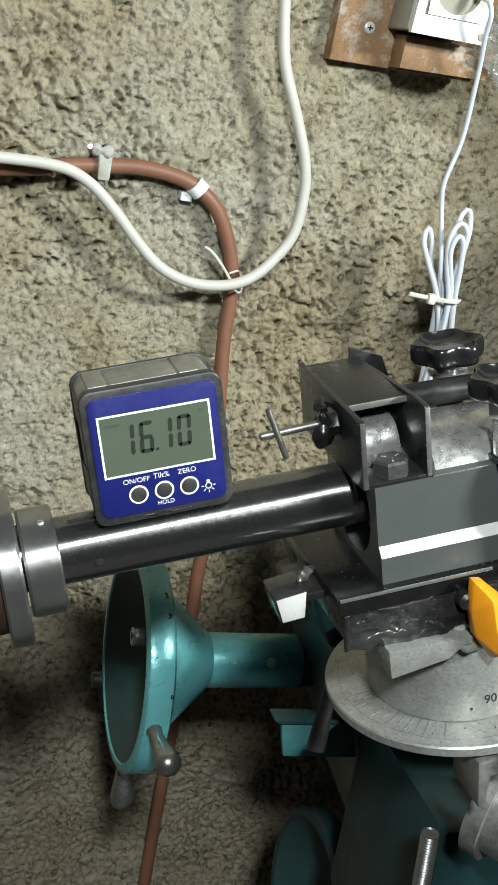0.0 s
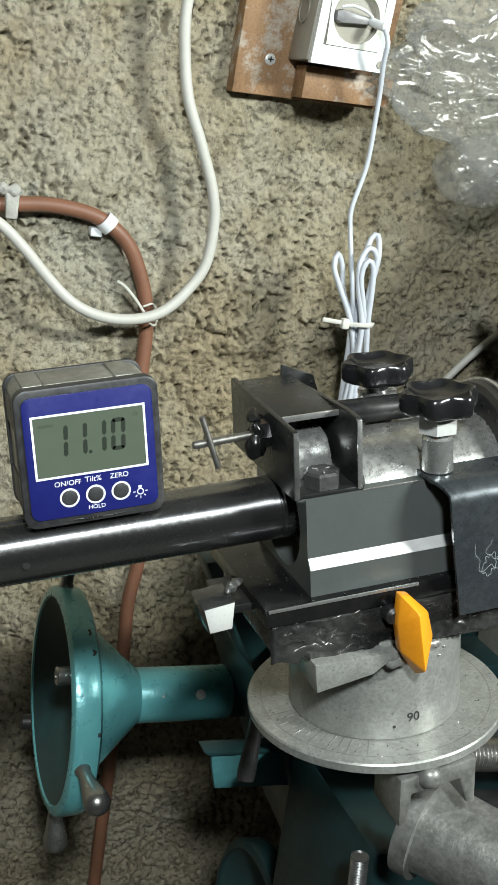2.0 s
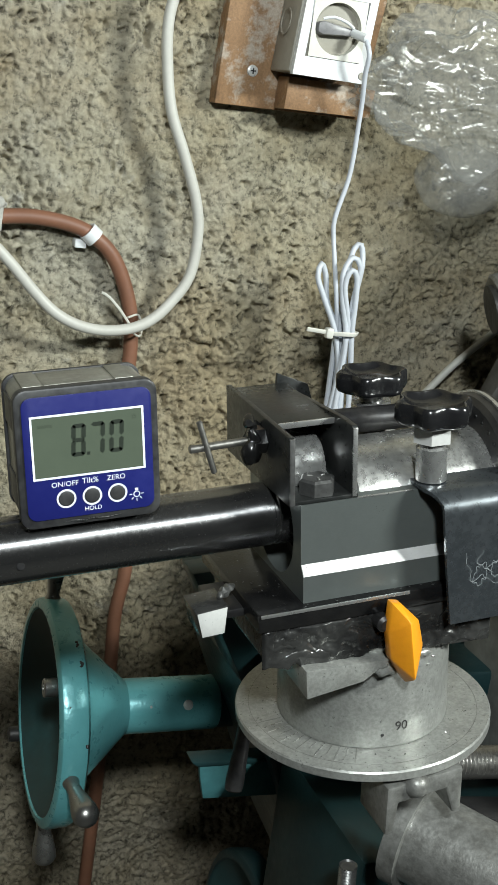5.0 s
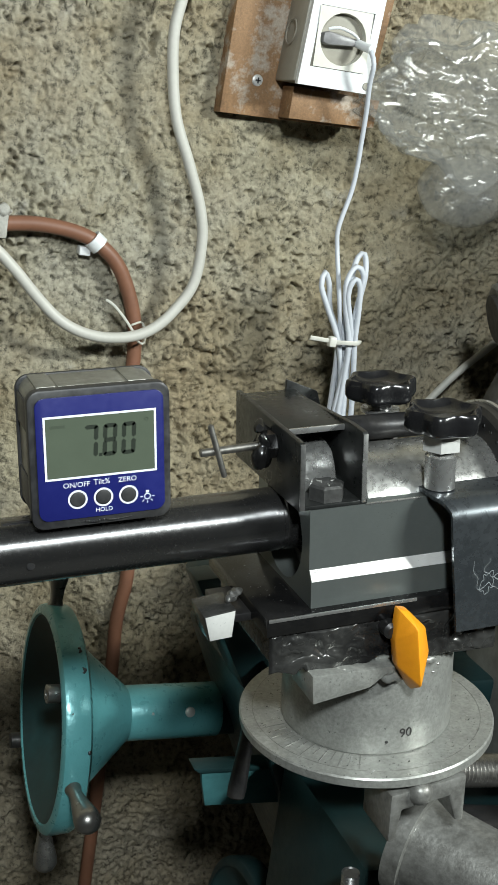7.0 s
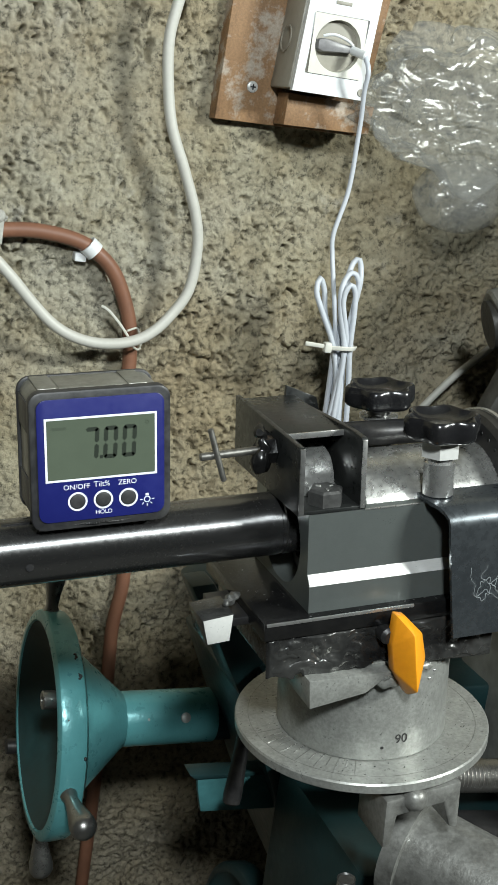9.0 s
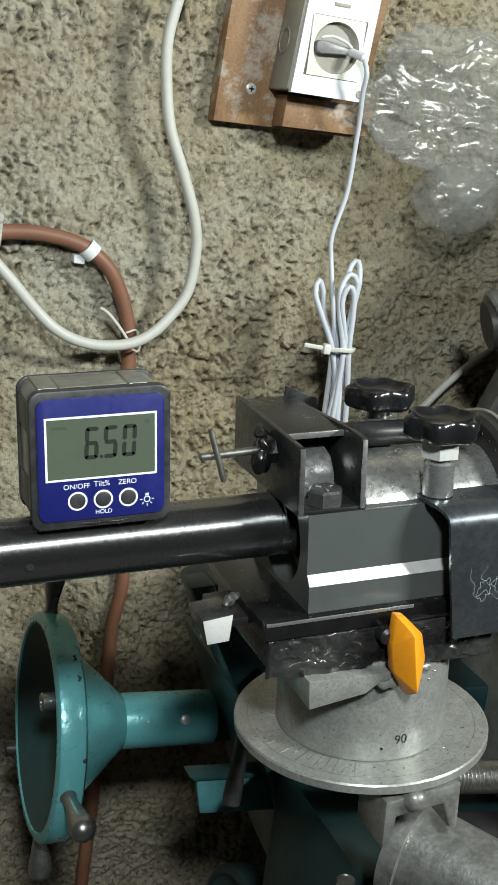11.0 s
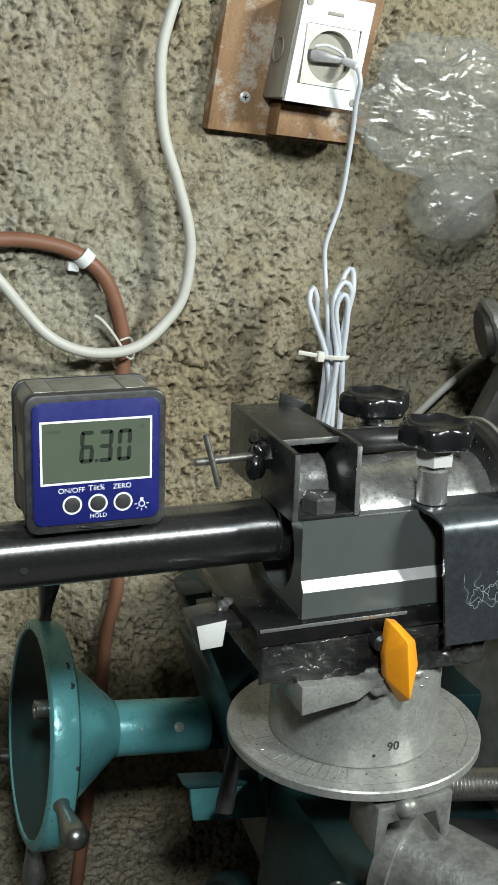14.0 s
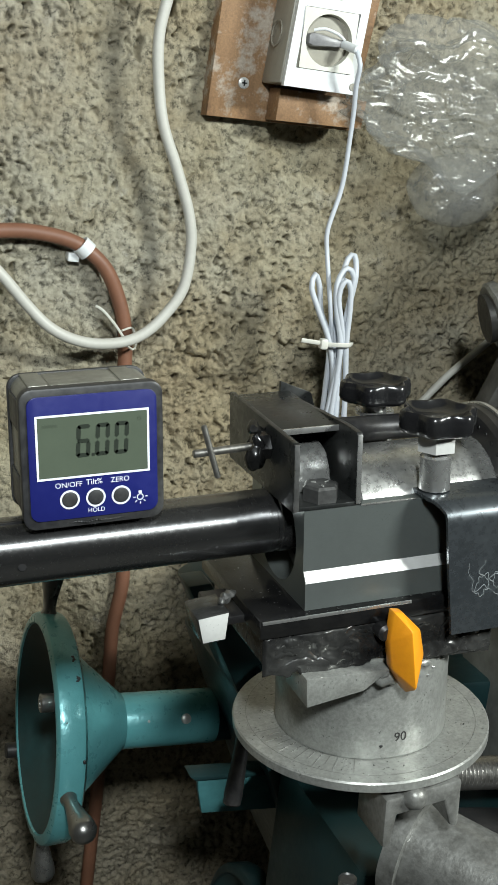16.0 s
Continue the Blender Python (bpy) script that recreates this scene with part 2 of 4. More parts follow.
def film_plastic():
    m, nt, p = material("clear_plastic_film")
    out = nt.nodes["Material Output"]
    tr = nt.nodes.new("ShaderNodeBsdfTransparent")
    tr.inputs[0].default_value = (0.93, 0.93, 0.92, 1)
    gl = nt.nodes.new("ShaderNodeBsdfGlossy")
    gl.inputs["Roughness"].default_value = 0.15
    df = nt.nodes.new("ShaderNodeBsdfDiffuse")
    df.inputs[0].default_value = (0.45, 0.45, 0.43, 1)
    w = nt.nodes.new("ShaderNodeLayerWeight")
    w.inputs[0].default_value = 0.35
    a, b = nt.nodes.new("ShaderNodeMixShader"), nt.nodes.new("ShaderNodeMixShader")
    a.inputs[0].default_value = 0.17
    nt.links.new(tr.outputs[0], a.inputs[1])
    nt.links.new(df.outputs[0], a.inputs[2])
    nt.links.new(ramp(nt, w.outputs["Fresnel"], [(0.0, 0.014), (1.0, 0.17)]), b.inputs[0])
    nt.links.new(a.outputs[0], b.inputs[1])
    nt.links.new(gl.outputs[0], b.inputs[2])
    n = noise_node(nt, 20, 2, 0.5)
    bp = nt.nodes.new("ShaderNodeBump")
    bp.inputs["Strength"].default_value, bp.inputs["Distance"].default_value = 0.06, 0.004
    nt.links.new(n.outputs[0], bp.inputs["Height"])
    nt.links.new(bp.outputs[0], gl.inputs["Normal"])
    nt.links.new(bp.outputs[0], df.inputs["Normal"])
    nt.links.new(b.outputs[0], out.inputs[0])
    return m


CONCRETE, DIM_ROOM, WOOD, FILM = concrete(), dim_concrete(), wood(), film_plastic()


# ---- mesh tools; numbers in millimetres ----
def part(name, bm, mat, parent=None, label="", sharp=35):
    me = bpy.data.meshes.new(name)
    bmesh.ops.recalc_face_normals(bm, faces=bm.faces)
    bmesh.ops.scale(bm, vec=(0.001, 0.001, 0.001), verts=bm.verts)
    bm.to_mesh(me)
    bm.free()
    for p in me.polygons:
        p.use_smooth = True
    me.set_sharp_from_angle(angle=radians(sharp))
    me.materials.append(mat)
    ob = new(name, me)
    if parent:
        ob.parent = parent
    if label:
        tagged(ob, label)
    return ob


def thing(name, label, category, at=None, kind="", group=""):
    ob = new(name)
    ob.empty_display_size = 0.02
    if at is not None:
        ob.matrix_world = at
    return tagged(ob, label, category, group, kind)


def frame_to(p0, d):
    """A turn that takes +z to the direction d, at p0."""
    return Matrix.Translation(p0) @ Vector(d).to_track_quat("Z", "Y").to_matrix().to_4x4()


def box(x0, x1, y0, y1, z0, z1, bev=0.6, bm=None, seg=2):
    t = bmesh.new()
    bmesh.ops.create_cube(t, size=1)
    for v in t.verts:
        v.co = ((x0 + x1) / 2 + v.co.x * (x1 - x0), (y0 + y1) / 2 + v.co.y * (y1 - y0), (z0 + z1) / 2 + v.co.z * (z1 - z0))
    if bev:
        bmesh.ops.bevel(t, geom=list(t.edges), offset=bev, segments=seg, affect="EDGES", profile=0.5)
    return join(bm, t)


def join(bm, t):
    if bm is None:
        return t
    me = bpy.data.meshes.new("tmp")
    t.to_mesh(me)
    t.free()
    bm.from_mesh(me)
    bpy.data.meshes.remove(me)
    return bm


def lathe(profile, p0=(0, 0, 0), d=(0, 0, 1), seg=48, bm=None, lumps=0.0, caps=True):
    """Turn (height, radius) pairs about the axis d through p0."""
    t = bmesh.new()
    m = frame_to(p0, d)
    rings = []
    for h, r in profile:
        if r < 1e-4:
            rings.append([t.verts.new(m @ Vector((0, 0, h)))])
        else:
            rings.append([t.verts.new(m @ Vector((r * math.cos(a), r * math.sin(a), h))) for a in (2 * math.pi * k / seg for k in range(seg))])
    for A, B in zip(rings, rings[1:]):
        for k in range(seg):
            q = [A[k % len(A)], A[(k + 1) % len(A)], B[(k + 1) % len(B)], B[k % len(B)]]
            q = list(dict.fromkeys(q))
            if len(q) > 2:
                t.faces.new(q)
    for R in (rings[0], rings[-1]):
        if len(R) > 2 and profile[0] != profile[-1] and caps:
            t.faces.new(R)
    if lumps:
        for v in t.verts:
            v.co += Vector(noise.noise_vector(v.co * 0.15)) * lumps
    return join(bm, t)


def rod(p0, p1, r, seg=24, bm=None, bev=0.5, r1=None):
    p0, p1 = Vector(p0), Vector(p1)
    h = (p1 - p0).length
    r1 = r if r1 is None else r1
    b = min(bev, r * 0.4, h * 0.3)
    return lathe([(0, 0), (0, r - b), (b, r), (h - b, r1), (h, r1 - b), (h, 0)], p0, p1 - p0, seg, bm)


def thread(p0, p1, r, pitch, depth, seg=20, bm=None):
    h = (Vector(p1) - Vector(p0)).length
    prof, z = [(0, 0)], 0.0
    while z < h:
        prof += [(z, r - depth), (z + pitch * 0.5, r)]
        z += pitch
    prof += [(h, r - depth), (h, 0)]
    return lathe(prof, p0, Vector(p1) - Vector(p0), seg, bm)


def prism(pts, axis, lo, hi, bev=0.5, bm=None):
    """A flat outline pushed along an axis (0 x, 1 y, 2 z) from lo to hi."""
    t = bmesh.new()

    def at(u, v, w):
        c = [u, v]
        c.insert(axis, w)
        return Vector(c)
    A = [t.verts.new(at(u, v, lo)) for u, v in pts]
    B = [t.verts.new(at(u, v, hi)) for u, v in pts]
    t.faces.new(A)
    t.faces.new(B[::-1])
    for k in range(len(pts)):
        t.faces.new([A[k], A[(k + 1) % len(A)], B[(k + 1) % len(A)], B[k]])
    if bev:
        bmesh.ops.recalc_face_normals(t, faces=t.faces)
        bmesh.ops.bevel(t, geom=list(t.edges), offset=bev, segments=2, affect="EDGES", profile=0.5)
    return join(bm, t)


def spline(pts, step=4.0):
    P = [Vector(p) for p in pts]
    P = [2 * P[0] - P[1]] + P + [2 * P[-1] - P[-2]]
    out = []
    for a, b, c, d in zip(P, P[1:], P[2:], P[3:]):
        n = max(2, int((c - b).length / step))
        for k in range(n):
            u = k / n
            out.append(0.5 * (2 * b + (c - a) * u + (2 * a - 5 * b + 4 * c - d) * u * u + (3 * b - a - 3 * c + d) * u ** 3))
    out.append(P[-2])
    return out


def cord(pts, r, seg=14, bm=None, step=4.0, wobble=0.0, flat=1.0):
    """A round cable along a smooth line."""
    t = bmesh.new()
    line = spline(pts, step)
    if wobble:
        line = [p + Vector(noise.noise_vector(p * 0.02)) * wobble for p in line]
    up = Vector((0.13, 1, 0.21)).normalized()
    rings = []
    for k, p in enumerate(line):
        d = (line[min(k + 1, len(line) - 1)] - line[max(k - 1, 0)]).normalized()
        s = d.cross(up).normalized()
        u2 = s.cross(d)
        rings.append([t.verts.new(p + s * (r * math.cos(a)) + u2 * (r * flat * math.sin(a))) for a in (2 * math.pi * j / seg for j in range(seg))])
    for A, B in zip(rings, rings[1:]):
        for j in range(seg):
            t.faces.new([A[j], A[(j + 1) % seg], B[(j + 1) % seg], B[j]])
    t.faces.new(rings[0])
    t.faces.new(rings[-1])
    return join(bm, t)


def hexbolt(p0, d, across, height, bm=None):
    r = across / math.sqrt(3)
    return lathe([(0, 0), (0, r), (height * 0.85, r), (height, r * 0.86), (height, 0)], p0, d, 6, bm)


def ring_band(p0, d, r_in, r_out, h, seg=40, bm=None):
    return lathe([(0, r_in), (0, r_out), (h, r_out), (h, r_in), (0, r_in)], p0, d, seg, bm)


def weld(pts, r, bm=None, seed=1, flat=1.0):
    """A lumpy run of weld metal along a line of points."""
    t = bmesh.new()
    line = spline(pts, r * 0.3)
    seg, rings = 14, []
    for k, p in enumerate(line):
        dd = (line[min(k + 1, len(line) - 1)] - line[max(k - 1, 0)]).normalized()
        s = dd.cross(Vector((0.1, 1, 0.2))).normalized()
        u2 = s.cross(dd)
        e = math.sin(math.pi * (k + 0.6) / (len(line) + 0.2)) ** 0.35
        ring = []
        for q in range(seg):
            w = 2 * math.pi * q / seg
            o = s * math.cos(w) + u2 * math.sin(w)
            rr = r * e * (0.85 + 0.16 * math.sin(k * 0.9 + seed) + 0.75 * noise.noise((p + o * r * 0.8) * (0.9 / r) + Vector((seed, 0, 0))))
            o = o * rr
            ring.append(t.verts.new(p + Vector((o.x, o.y * flat, o.z))))
        rings.append(ring)
    for A, B in zip(rings, rings[1:]):
        for q in range(seg):
            t.faces.new([A[q], A[(q + 1) % seg], B[(q + 1) % seg], B[q]])
    t.faces.new(rings[0])
    t.faces.new(rings[-1])
    return join(bm, t)


def words(text, size, m, mat, parent, name="lettering", label="", thick=0.03):
    """Flat lettering, size in millimetres, at the pose m (x along the words, z off the surface)."""
    cu = bpy.data.curves.new("words", "FONT")
    cu.body, cu.size, cu.align_x, cu.align_y, cu.extrude = text, size, "CENTER", "CENTER", thick
    tmp = new("words", cu)
    me = bpy.data.meshes.new_from_object(tmp.evaluated_get(bpy.context.evaluated_depsgraph_get()))
    bpy.data.objects.remove(tmp)
    bpy.data.curves.remove(cu)
    bm = bmesh.new()
    bm.from_mesh(me)
    bpy.data.meshes.remove(me)
    bmesh.ops.transform(bm, matrix=m, verts=bm.verts)
    return part(name, bm, mat, parent, label)


# ---- the room ----
def value_noise(x, z, cell, seed):
    """Smooth random heights in -1..1 on a lattice of that cell size."""
    rs = np.random.RandomState(seed)
    tab = rs.rand(256, 256) * 2 - 1
    u, v = x / cell + 57.3, z / cell + 31.7
    i, j = np.floor(u).astype(int), np.floor(v).astype(int)
    a, b = u - i, v - j
    a, b = a * a * (3 - 2 * a), b * b * (3 - 2 * b)
    g = lambda p, q: tab[p % 256, q % 256]
    return (g(i, j) * (1 - a) + g(i + 1, j) * a) * (1 - b) + (g(i, j + 1) * (1 - a) + g(i + 1, j + 1) * a) * b


def concrete_wall():
    """The rough-cast back wall: a deep slab whose face is thrown render with pits and lumps."""
    xs = np.concatenate([np.linspace(-1500, -95, 12), np.arange(-80, 770, 1.2), np.linspace(785, 2600, 14)])
    zs = np.concatenate([np.linspace(0, 485, 9), np.arange(500, 1490, 1.2), np.linspace(1505, 2500, 9)])
    X, Z = np.meshgrid(xs, zs, indexing="ij")
    Wx, Wz = X + 2.5 * value_noise(X, Z, 9, 11) + 0.7 * value_noise(X, Z, 4.1, 13), Z + 2.5 * value_noise(X, Z, 8, 12) + 0.7 * value_noise(X, Z, 4.3, 14)
    h = 8 * value_noise(X, Z, 170, 1) + 6.0 * value_noise(X, Z, 74, 2) + 4.4 * value_noise(Wx, Wz, 29, 3)
    patch = np.clip(0.75 + 1.1 * value_noise(X, Z, 80, 9) + 0.35 * value_noise(X, Z, 24, 19), 0.5, 1.15)
    h += patch * (1.0 * value_noise(Wx, Wz, 11, 4) + 1.5 * value_noise(Wx, Wz, 5.4, 5) + 1.8 * value_noise(Wx, Wz, 2.7, 6))
    pit = value_noise(Wx, Wz, 4.4, 7) + 0.8 * value_noise(Wx, Wz, 2.8, 8)
    h -= patch * 9.5 * np.clip(pit - 0.42, 0, 1)
    h -= 5.0 * np.clip(0.16 - np.abs(value_noise(Wx, Wz, 38, 21)), 0, 1) / 0.16 * np.clip(value_noise(X, Z, 60, 22), 0, 1)
    Y = 930 - h + 2
    n, k = X.shape
    co = np.stack([X, Y, Z], -1).reshape(-1, 3) * 0.001
    idx = np.arange(n * k).reshape(n, k)
    q = np.stack([idx[:-1, :-1], idx[1:, :-1], idx[1:, 1:], idx[:-1, 1:]], -1).reshape(-1, 4)
    back = np.array([[-1500, 1080, 0], [2600, 1080, 0], [2600, 1080, 2500], [-1500, 1080, 2500]]) * 0.001
    b = len(co)
    c = [idx[0, 0], idx[-1, 0], idx[-1, -1], idx[0, -1]]
    faces = q.tolist() + [[b + 3, b + 2, b + 1, b]]
    me = bpy.data.meshes.new("wall_back")
    me.from_pydata(np.vstack([co, back]).tolist(), [], faces)
    for p in me.polygons:
        p.use_smooth = True
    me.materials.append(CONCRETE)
    tagged(new("wall_back", me), "rough grey-beige concrete render wall, pitted and stained", "wall", kind="structure")


def room():
    for name, b, lab in (("floor", (-1650, 2750, -2350, 1080, -120, 0), "bare grey concrete floor"),
                         ("ceiling", (-1650, 2750, -2350, 1080, 2500, 2620), "plain grey concrete ceiling"),
                         ("wall_left", (-1650, -1500, -2350, 1080, 0, 2500), "plain grey concrete side wall"),
                         ("wall_right", (2600, 2750, -2350, 1080, 0, 2500), "plain grey concrete side wall"),
                         ("wall_front", (-1500, 2600, -2350, -2200, 0, 2500), "plain grey concrete wall")):
        tagged(part(name, box(*b, bev=0), DIM_ROOM), lab, name.split("_")[0], kind="structure")


concrete_wall()
room()


# ---- on the wall ----
def wall_things():
    c = thing("white_cable", "white round cable hanging in a loop on the wall", "cable")
    part("sheath", cord([(x * 0.984, y * 0.984, 1300 + (z - 1300) * 0.984) for x, y, z in [(285, 905, 1560), (275, 904, 1450), (262, 906, 1384), (259, 907, 1359), (262, 908, 1330), (269, 908, 1297), (284, 909, 1264), (298, 910, 1230), (303, 911, 1203), (300, 911, 1170), (286, 910, 1147), (271, 909, 1132), (254, 908, 1124), (232, 909, 1121), (211, 910, 1124), (192, 911, 1133), (174, 912, 1149), (155, 912, 1169), (136, 912, 1186), (117, 911, 1196), (97, 911, 1199), (77, 912, 1199), (40, 912, 1198), (-60, 912, 1196)]], 4.4, 16), CORD_WHITE, c)
    part("cable_tie", cord([(95, 905, 1204), (100, 903, 1199), (104, 905, 1193), (103, 913, 1190), (97, 916, 1197)], 1.1, 8), NYLON, c, "thin nylon cable tie")
    c = thing("brown_cable", "brown sheathed cable bent down the wall", "cable")
    part("sheath", cord([(-60, 917, 1190), (30, 917, 1190), (65, 917, 1191), (90, 917, 1194), (115, 917, 1199), (145, 917, 1203), (171, 917, 1205), (199, 917, 1202), (218, 916, 1195), (235, 916, 1181), (247, 917, 1160), (256, 918, 1133), (259, 919, 1105), (259, 919, 1076), (262, 919, 1040), (268, 919, 980), (275, 919, 914), (270, 919, 866), (271, 919, 810), (270, 919, 700), (268, 919, 500), (268, 919, 20)], 6.0, 16), BROWN, c)
    c = thing("cable_clip", "white plastic nail clip over the brown cable", "clip")
    ax = Vector((0.78, 0, -0.62))
    bm = ring_band(Vector((217, 916, 1195.5)) - ax * 4.5, ax, 6.1, 8.0, 9, 32)
    box(205, 214, 917, 930, 1184, 1191, 0.8, bm)
    part("saddle", bm, WHITE_PLASTIC, c)
    c = thing("metal_clip", "plaster-caked metal clip holding the cables", "clip")
    bm = box(136, 146, 906, 932, 1192, 1212, 1.5)
    for v in bm.verts:
        v.co += Vector(noise.noise_vector(v.co * 0.3)) * 1.5
    part("strap", bm, PLASTER, c)
    bm = weld([(130, 914, 1213), (139, 908, 1215), (148, 914, 1212)], 5, seed=5)
    part("lump", bm, PLASTER, c, "crumbly grey plaster lump")
    part("nail", rod((133, 925, 1209), (127, 900, 1217), 2.4), BRIGHT_STEEL, c, "bright nail head")
    c = thing("cable_tie", "nylon cable tie with a loose tail", "cable tie")
    part("loop", cord([(250, 903, 1131), (253, 902, 1124), (260, 903, 1119), (265, 912, 1122), (262, 915, 1134), (250, 903, 1134)], 0.9, 8), NYLON, c)
    part("tail", cord([(252, 902, 1128), (242, 899, 1140), (232, 899, 1150), (226, 900, 1153)], 1.1, 8, None, 3, 0, 0.5), NYLON, c)

    b = thing("mounting_board", "brown stained chipboard panel screwed to the wall", "board")
    part("panel", prism([(303, 1307), (427, 1309), (449, 1500), (310, 1500)], 1, 908, 933, 1.0), WOOD, b)
    part("batten", prism([(352, 1309.5), (426, 1311), (428, 1333), (353, 1334)], 1, 884, 907.8, 0.8), WOOD, b, "lighter wood strip along the lower edge")
    s = part("screw", lathe([(0, 0), (0, 4.6), (1.0, 4.2), (1.6, 2.2), (1.7, 0)], (331, 908, 1335), (0, -1, 0), 20), ZINC, b, "bright cross-head screw")
    part("slot", box(328.8, 333.2, 905.9, 906.6, 1334.5, 1335.5, 0, box(330.5, 331.5, 905.9, 906.6, 1332.8, 1337.2, 0)), DARK_STEEL, s)

    k = thing("wall_socket", "white surface-mounted socket box with a round recess", "socket")
    bm = prism([(345, 1337), (405, 1337), (411, 1415), (351, 1415)], 1, 868, 907.5, 2.0)
    # box grey is darkened to give its visible side some shade
    part("back_box", bm, GREY_PLASTIC, k, "grey plastic back box, side shade in its colour, with a round knock-out")
    part("knock_out", ring_band((346.2, 888, 1374), (-1, 0, 0.07), 9.0, 10.2, 0.8, 32), GREY_PLASTIC, k)
    # cover with a round opening
    t = bmesh.new()
    n = 64
    cx, cz = 379, 1372
    ring_f = [t.verts.new((cx + 19 * math.cos(a), 862, cz + 19 * math.sin(a))) for a in (2 * math.pi * i / n for i in range(n))]
    ring_b = [t.verts.new((cx + 18 * math.cos(a), 882, cz + 18 * math.sin(a))) for a in (2 * math.pi * i / n for i in range(n))]
    sq = []
    for i in range(n):
        a = 2 * math.pi * i / n
        u, v = math.cos(a), math.sin(a)
        s2 = 22 / max(abs(u), abs(v))
        sq.append(t.verts.new((cx + u * s2, 862, cz + v * s2)))
    for i in range(n):
        j = (i + 1) % n
        t.faces.new([sq[i], sq[j], ring_f[j], ring_f[i]])
        t.faces.new([ring_f[i], ring_f[j], ring_b[j], ring_b[i]])
    t.faces.new(ring_b)
    part("socket_insert", t, BEIGE, k, "yellowed round socket recess")
    t = bmesh.new()
    for x0, x1, z0, z1 in ((349.5, 356.6, 1335.5, 1416), (401.4, 408, 1335.5, 1416), (356.6, 401.4, 1335.5, 1349.6), (356.6, 401.4, 1394.4, 1416)):
        box(x0, x1, 863, 868, z0, z1, 0.0, t)
    for v in t.verts:
        v.co.x += (v.co.z - 1372) * 0.07
    part("cover", t, WHITE_PLASTIC, k, "white cover plate")
    for x, z in ((357, 1409), (404, 1341)):
        part("screw", lathe([(0, 0), (0, 3.0), (0.8, 2.6), (0.8, 0)], (x, 863, z), (0, -1, 0), 16), GREY_PLASTIC, k)
    part("label_bar", box(373, 386, 862.4, 863, 1402, 1404.5, 0.1), GREY_PLASTIC, k, "plain moulded bar")

    def hung(x, y, z):
        k = 1 - 0.05 * min(1, max(0, (1330 - z) / 140))
        return x * k, y * k, 1300 + (z - 1300) * k

    p = thing("power_cord", "pale appliance cord with plug, tied in a bundle", "cord")
    bm = prism([(362, 1368), (366, 1366.5), (378, 1367.5), (392, 1368.5), (392, 1373.5), (380, 1374.5), (366, 1376.5), (362, 1375)], 1, 860, 882, 1.2)
    part("plug", bm, PLUG_GREY, p, "flat grey plug")
    part("strain_relief", rod((391, 862, 1371), (397, 846, 1367), 3.4, 16, None, 1), WHITE_PLASTIC, p)
    part("plug_fork", cord([(364, 858, 1377.5), (372, 856, 1379.5), (384, 857, 1377), (390, 859, 1374)], 1.2, 10), WHITE_PLASTIC, p, "white plug edge")
    part("cord", cord([hung(*q) for q in ((396, 848, 1367.5), (398, 842, 1357), (400, 848, 1342), (405, 857, 1322), (410, 868, 1300), (414, 877, 1280), (416, 885, 1260), (414, 895, 1229), (418, 900, 1212), (424, 902, 1188), (432, 902, 1150), (440, 903, 1100), (442, 905, 1040))], 1.95, 12), CORD_BLUE, p)
    loops = [[(446, 897, 1050), (441, 897, 1100), (430, 896, 1134), (419, 895, 1162), (413, 896, 1180), (416, 899, 1191), (423, 902, 1180), (425, 903, 1160), (433, 902, 1134), (437, 904, 1090), (438, 905, 1050)],
             [(441, 894, 1050), (442, 893, 1100), (440, 891, 1134), (436, 890, 1165), (435, 890, 1186), (441, 891, 1199), (449, 893, 1192), (449, 895, 1172), (444, 897, 1134), (449, 899, 1090), (452, 900, 1050)],
             [(452, 898, 1050), (448, 898, 1100), (445, 898, 1134), (452, 898, 1165), (456, 898, 1192), (452, 899, 1209), (446, 901, 1206), (443, 902, 1190), (441, 902, 1160), (440, 902, 1134), (453, 903, 1080), (456, 904, 1050)],
             [(461, 896, 1055), (455, 894, 1095), (447, 891, 1134), (450, 888, 1165), (449, 888, 1183), (443, 887, 1189), (439, 888, 1176), (441, 890, 1150), (442, 892, 1134), (439, 896, 1080), (436, 898, 1050)]]
    up = lambda z: min(1, max(0, (z - 1140) / 30))
    for pts, shift, grow in zip(loops, (4, 5, 4, 8), (0.2, 0.35, 0.0, 0.2)):
        part("coil", cord([hung(439 + (x - 441) * (0.8 + grow * up(z)) - shift * up(z), y, z) for x, y, z in pts], 2.3, 12), CORD_BLUE, p)
    t = part("cable_tie", cord([hung(*q) for q in ((421, 889, 1134), (434, 884, 1135), (445, 886, 1135), (450, 897, 1135), (445, 908, 1135), (430, 908, 1134), (421, 898, 1134))], 2.0, 8, None, 3, 0, 0.5), NYLON, p, "white nylon cable tie")
    part("tie_head", box(397, 403.5, 841, 848, 1138.5, 1147, 1.6), NYLON, t)
    part("tie_tail", cord([hung(*q) for q in ((419, 889, 1135), (411, 887, 1136), (400, 887, 1137))], 1.9, 8, None, 3, 0, 0.5), NYLON, t)

    c = thing("thick_white_cable", "thick white cable running up behind the fixture", "cable")
    part("sheath", cord([(480, 905, 1010), (510, 907, 1054), (535, 908, 1083), (559, 909, 1109), (584, 910, 1131), (604, 912, 1146), (640, 914, 1166), (690, 915, 1180)], 3.4, 16), CORD_WHITE, c)

    # crumpled clear bag with a round lower pouch
    g = thing("plastic_bag", "crumpled clear plastic bag hanging on the wall", "bag")
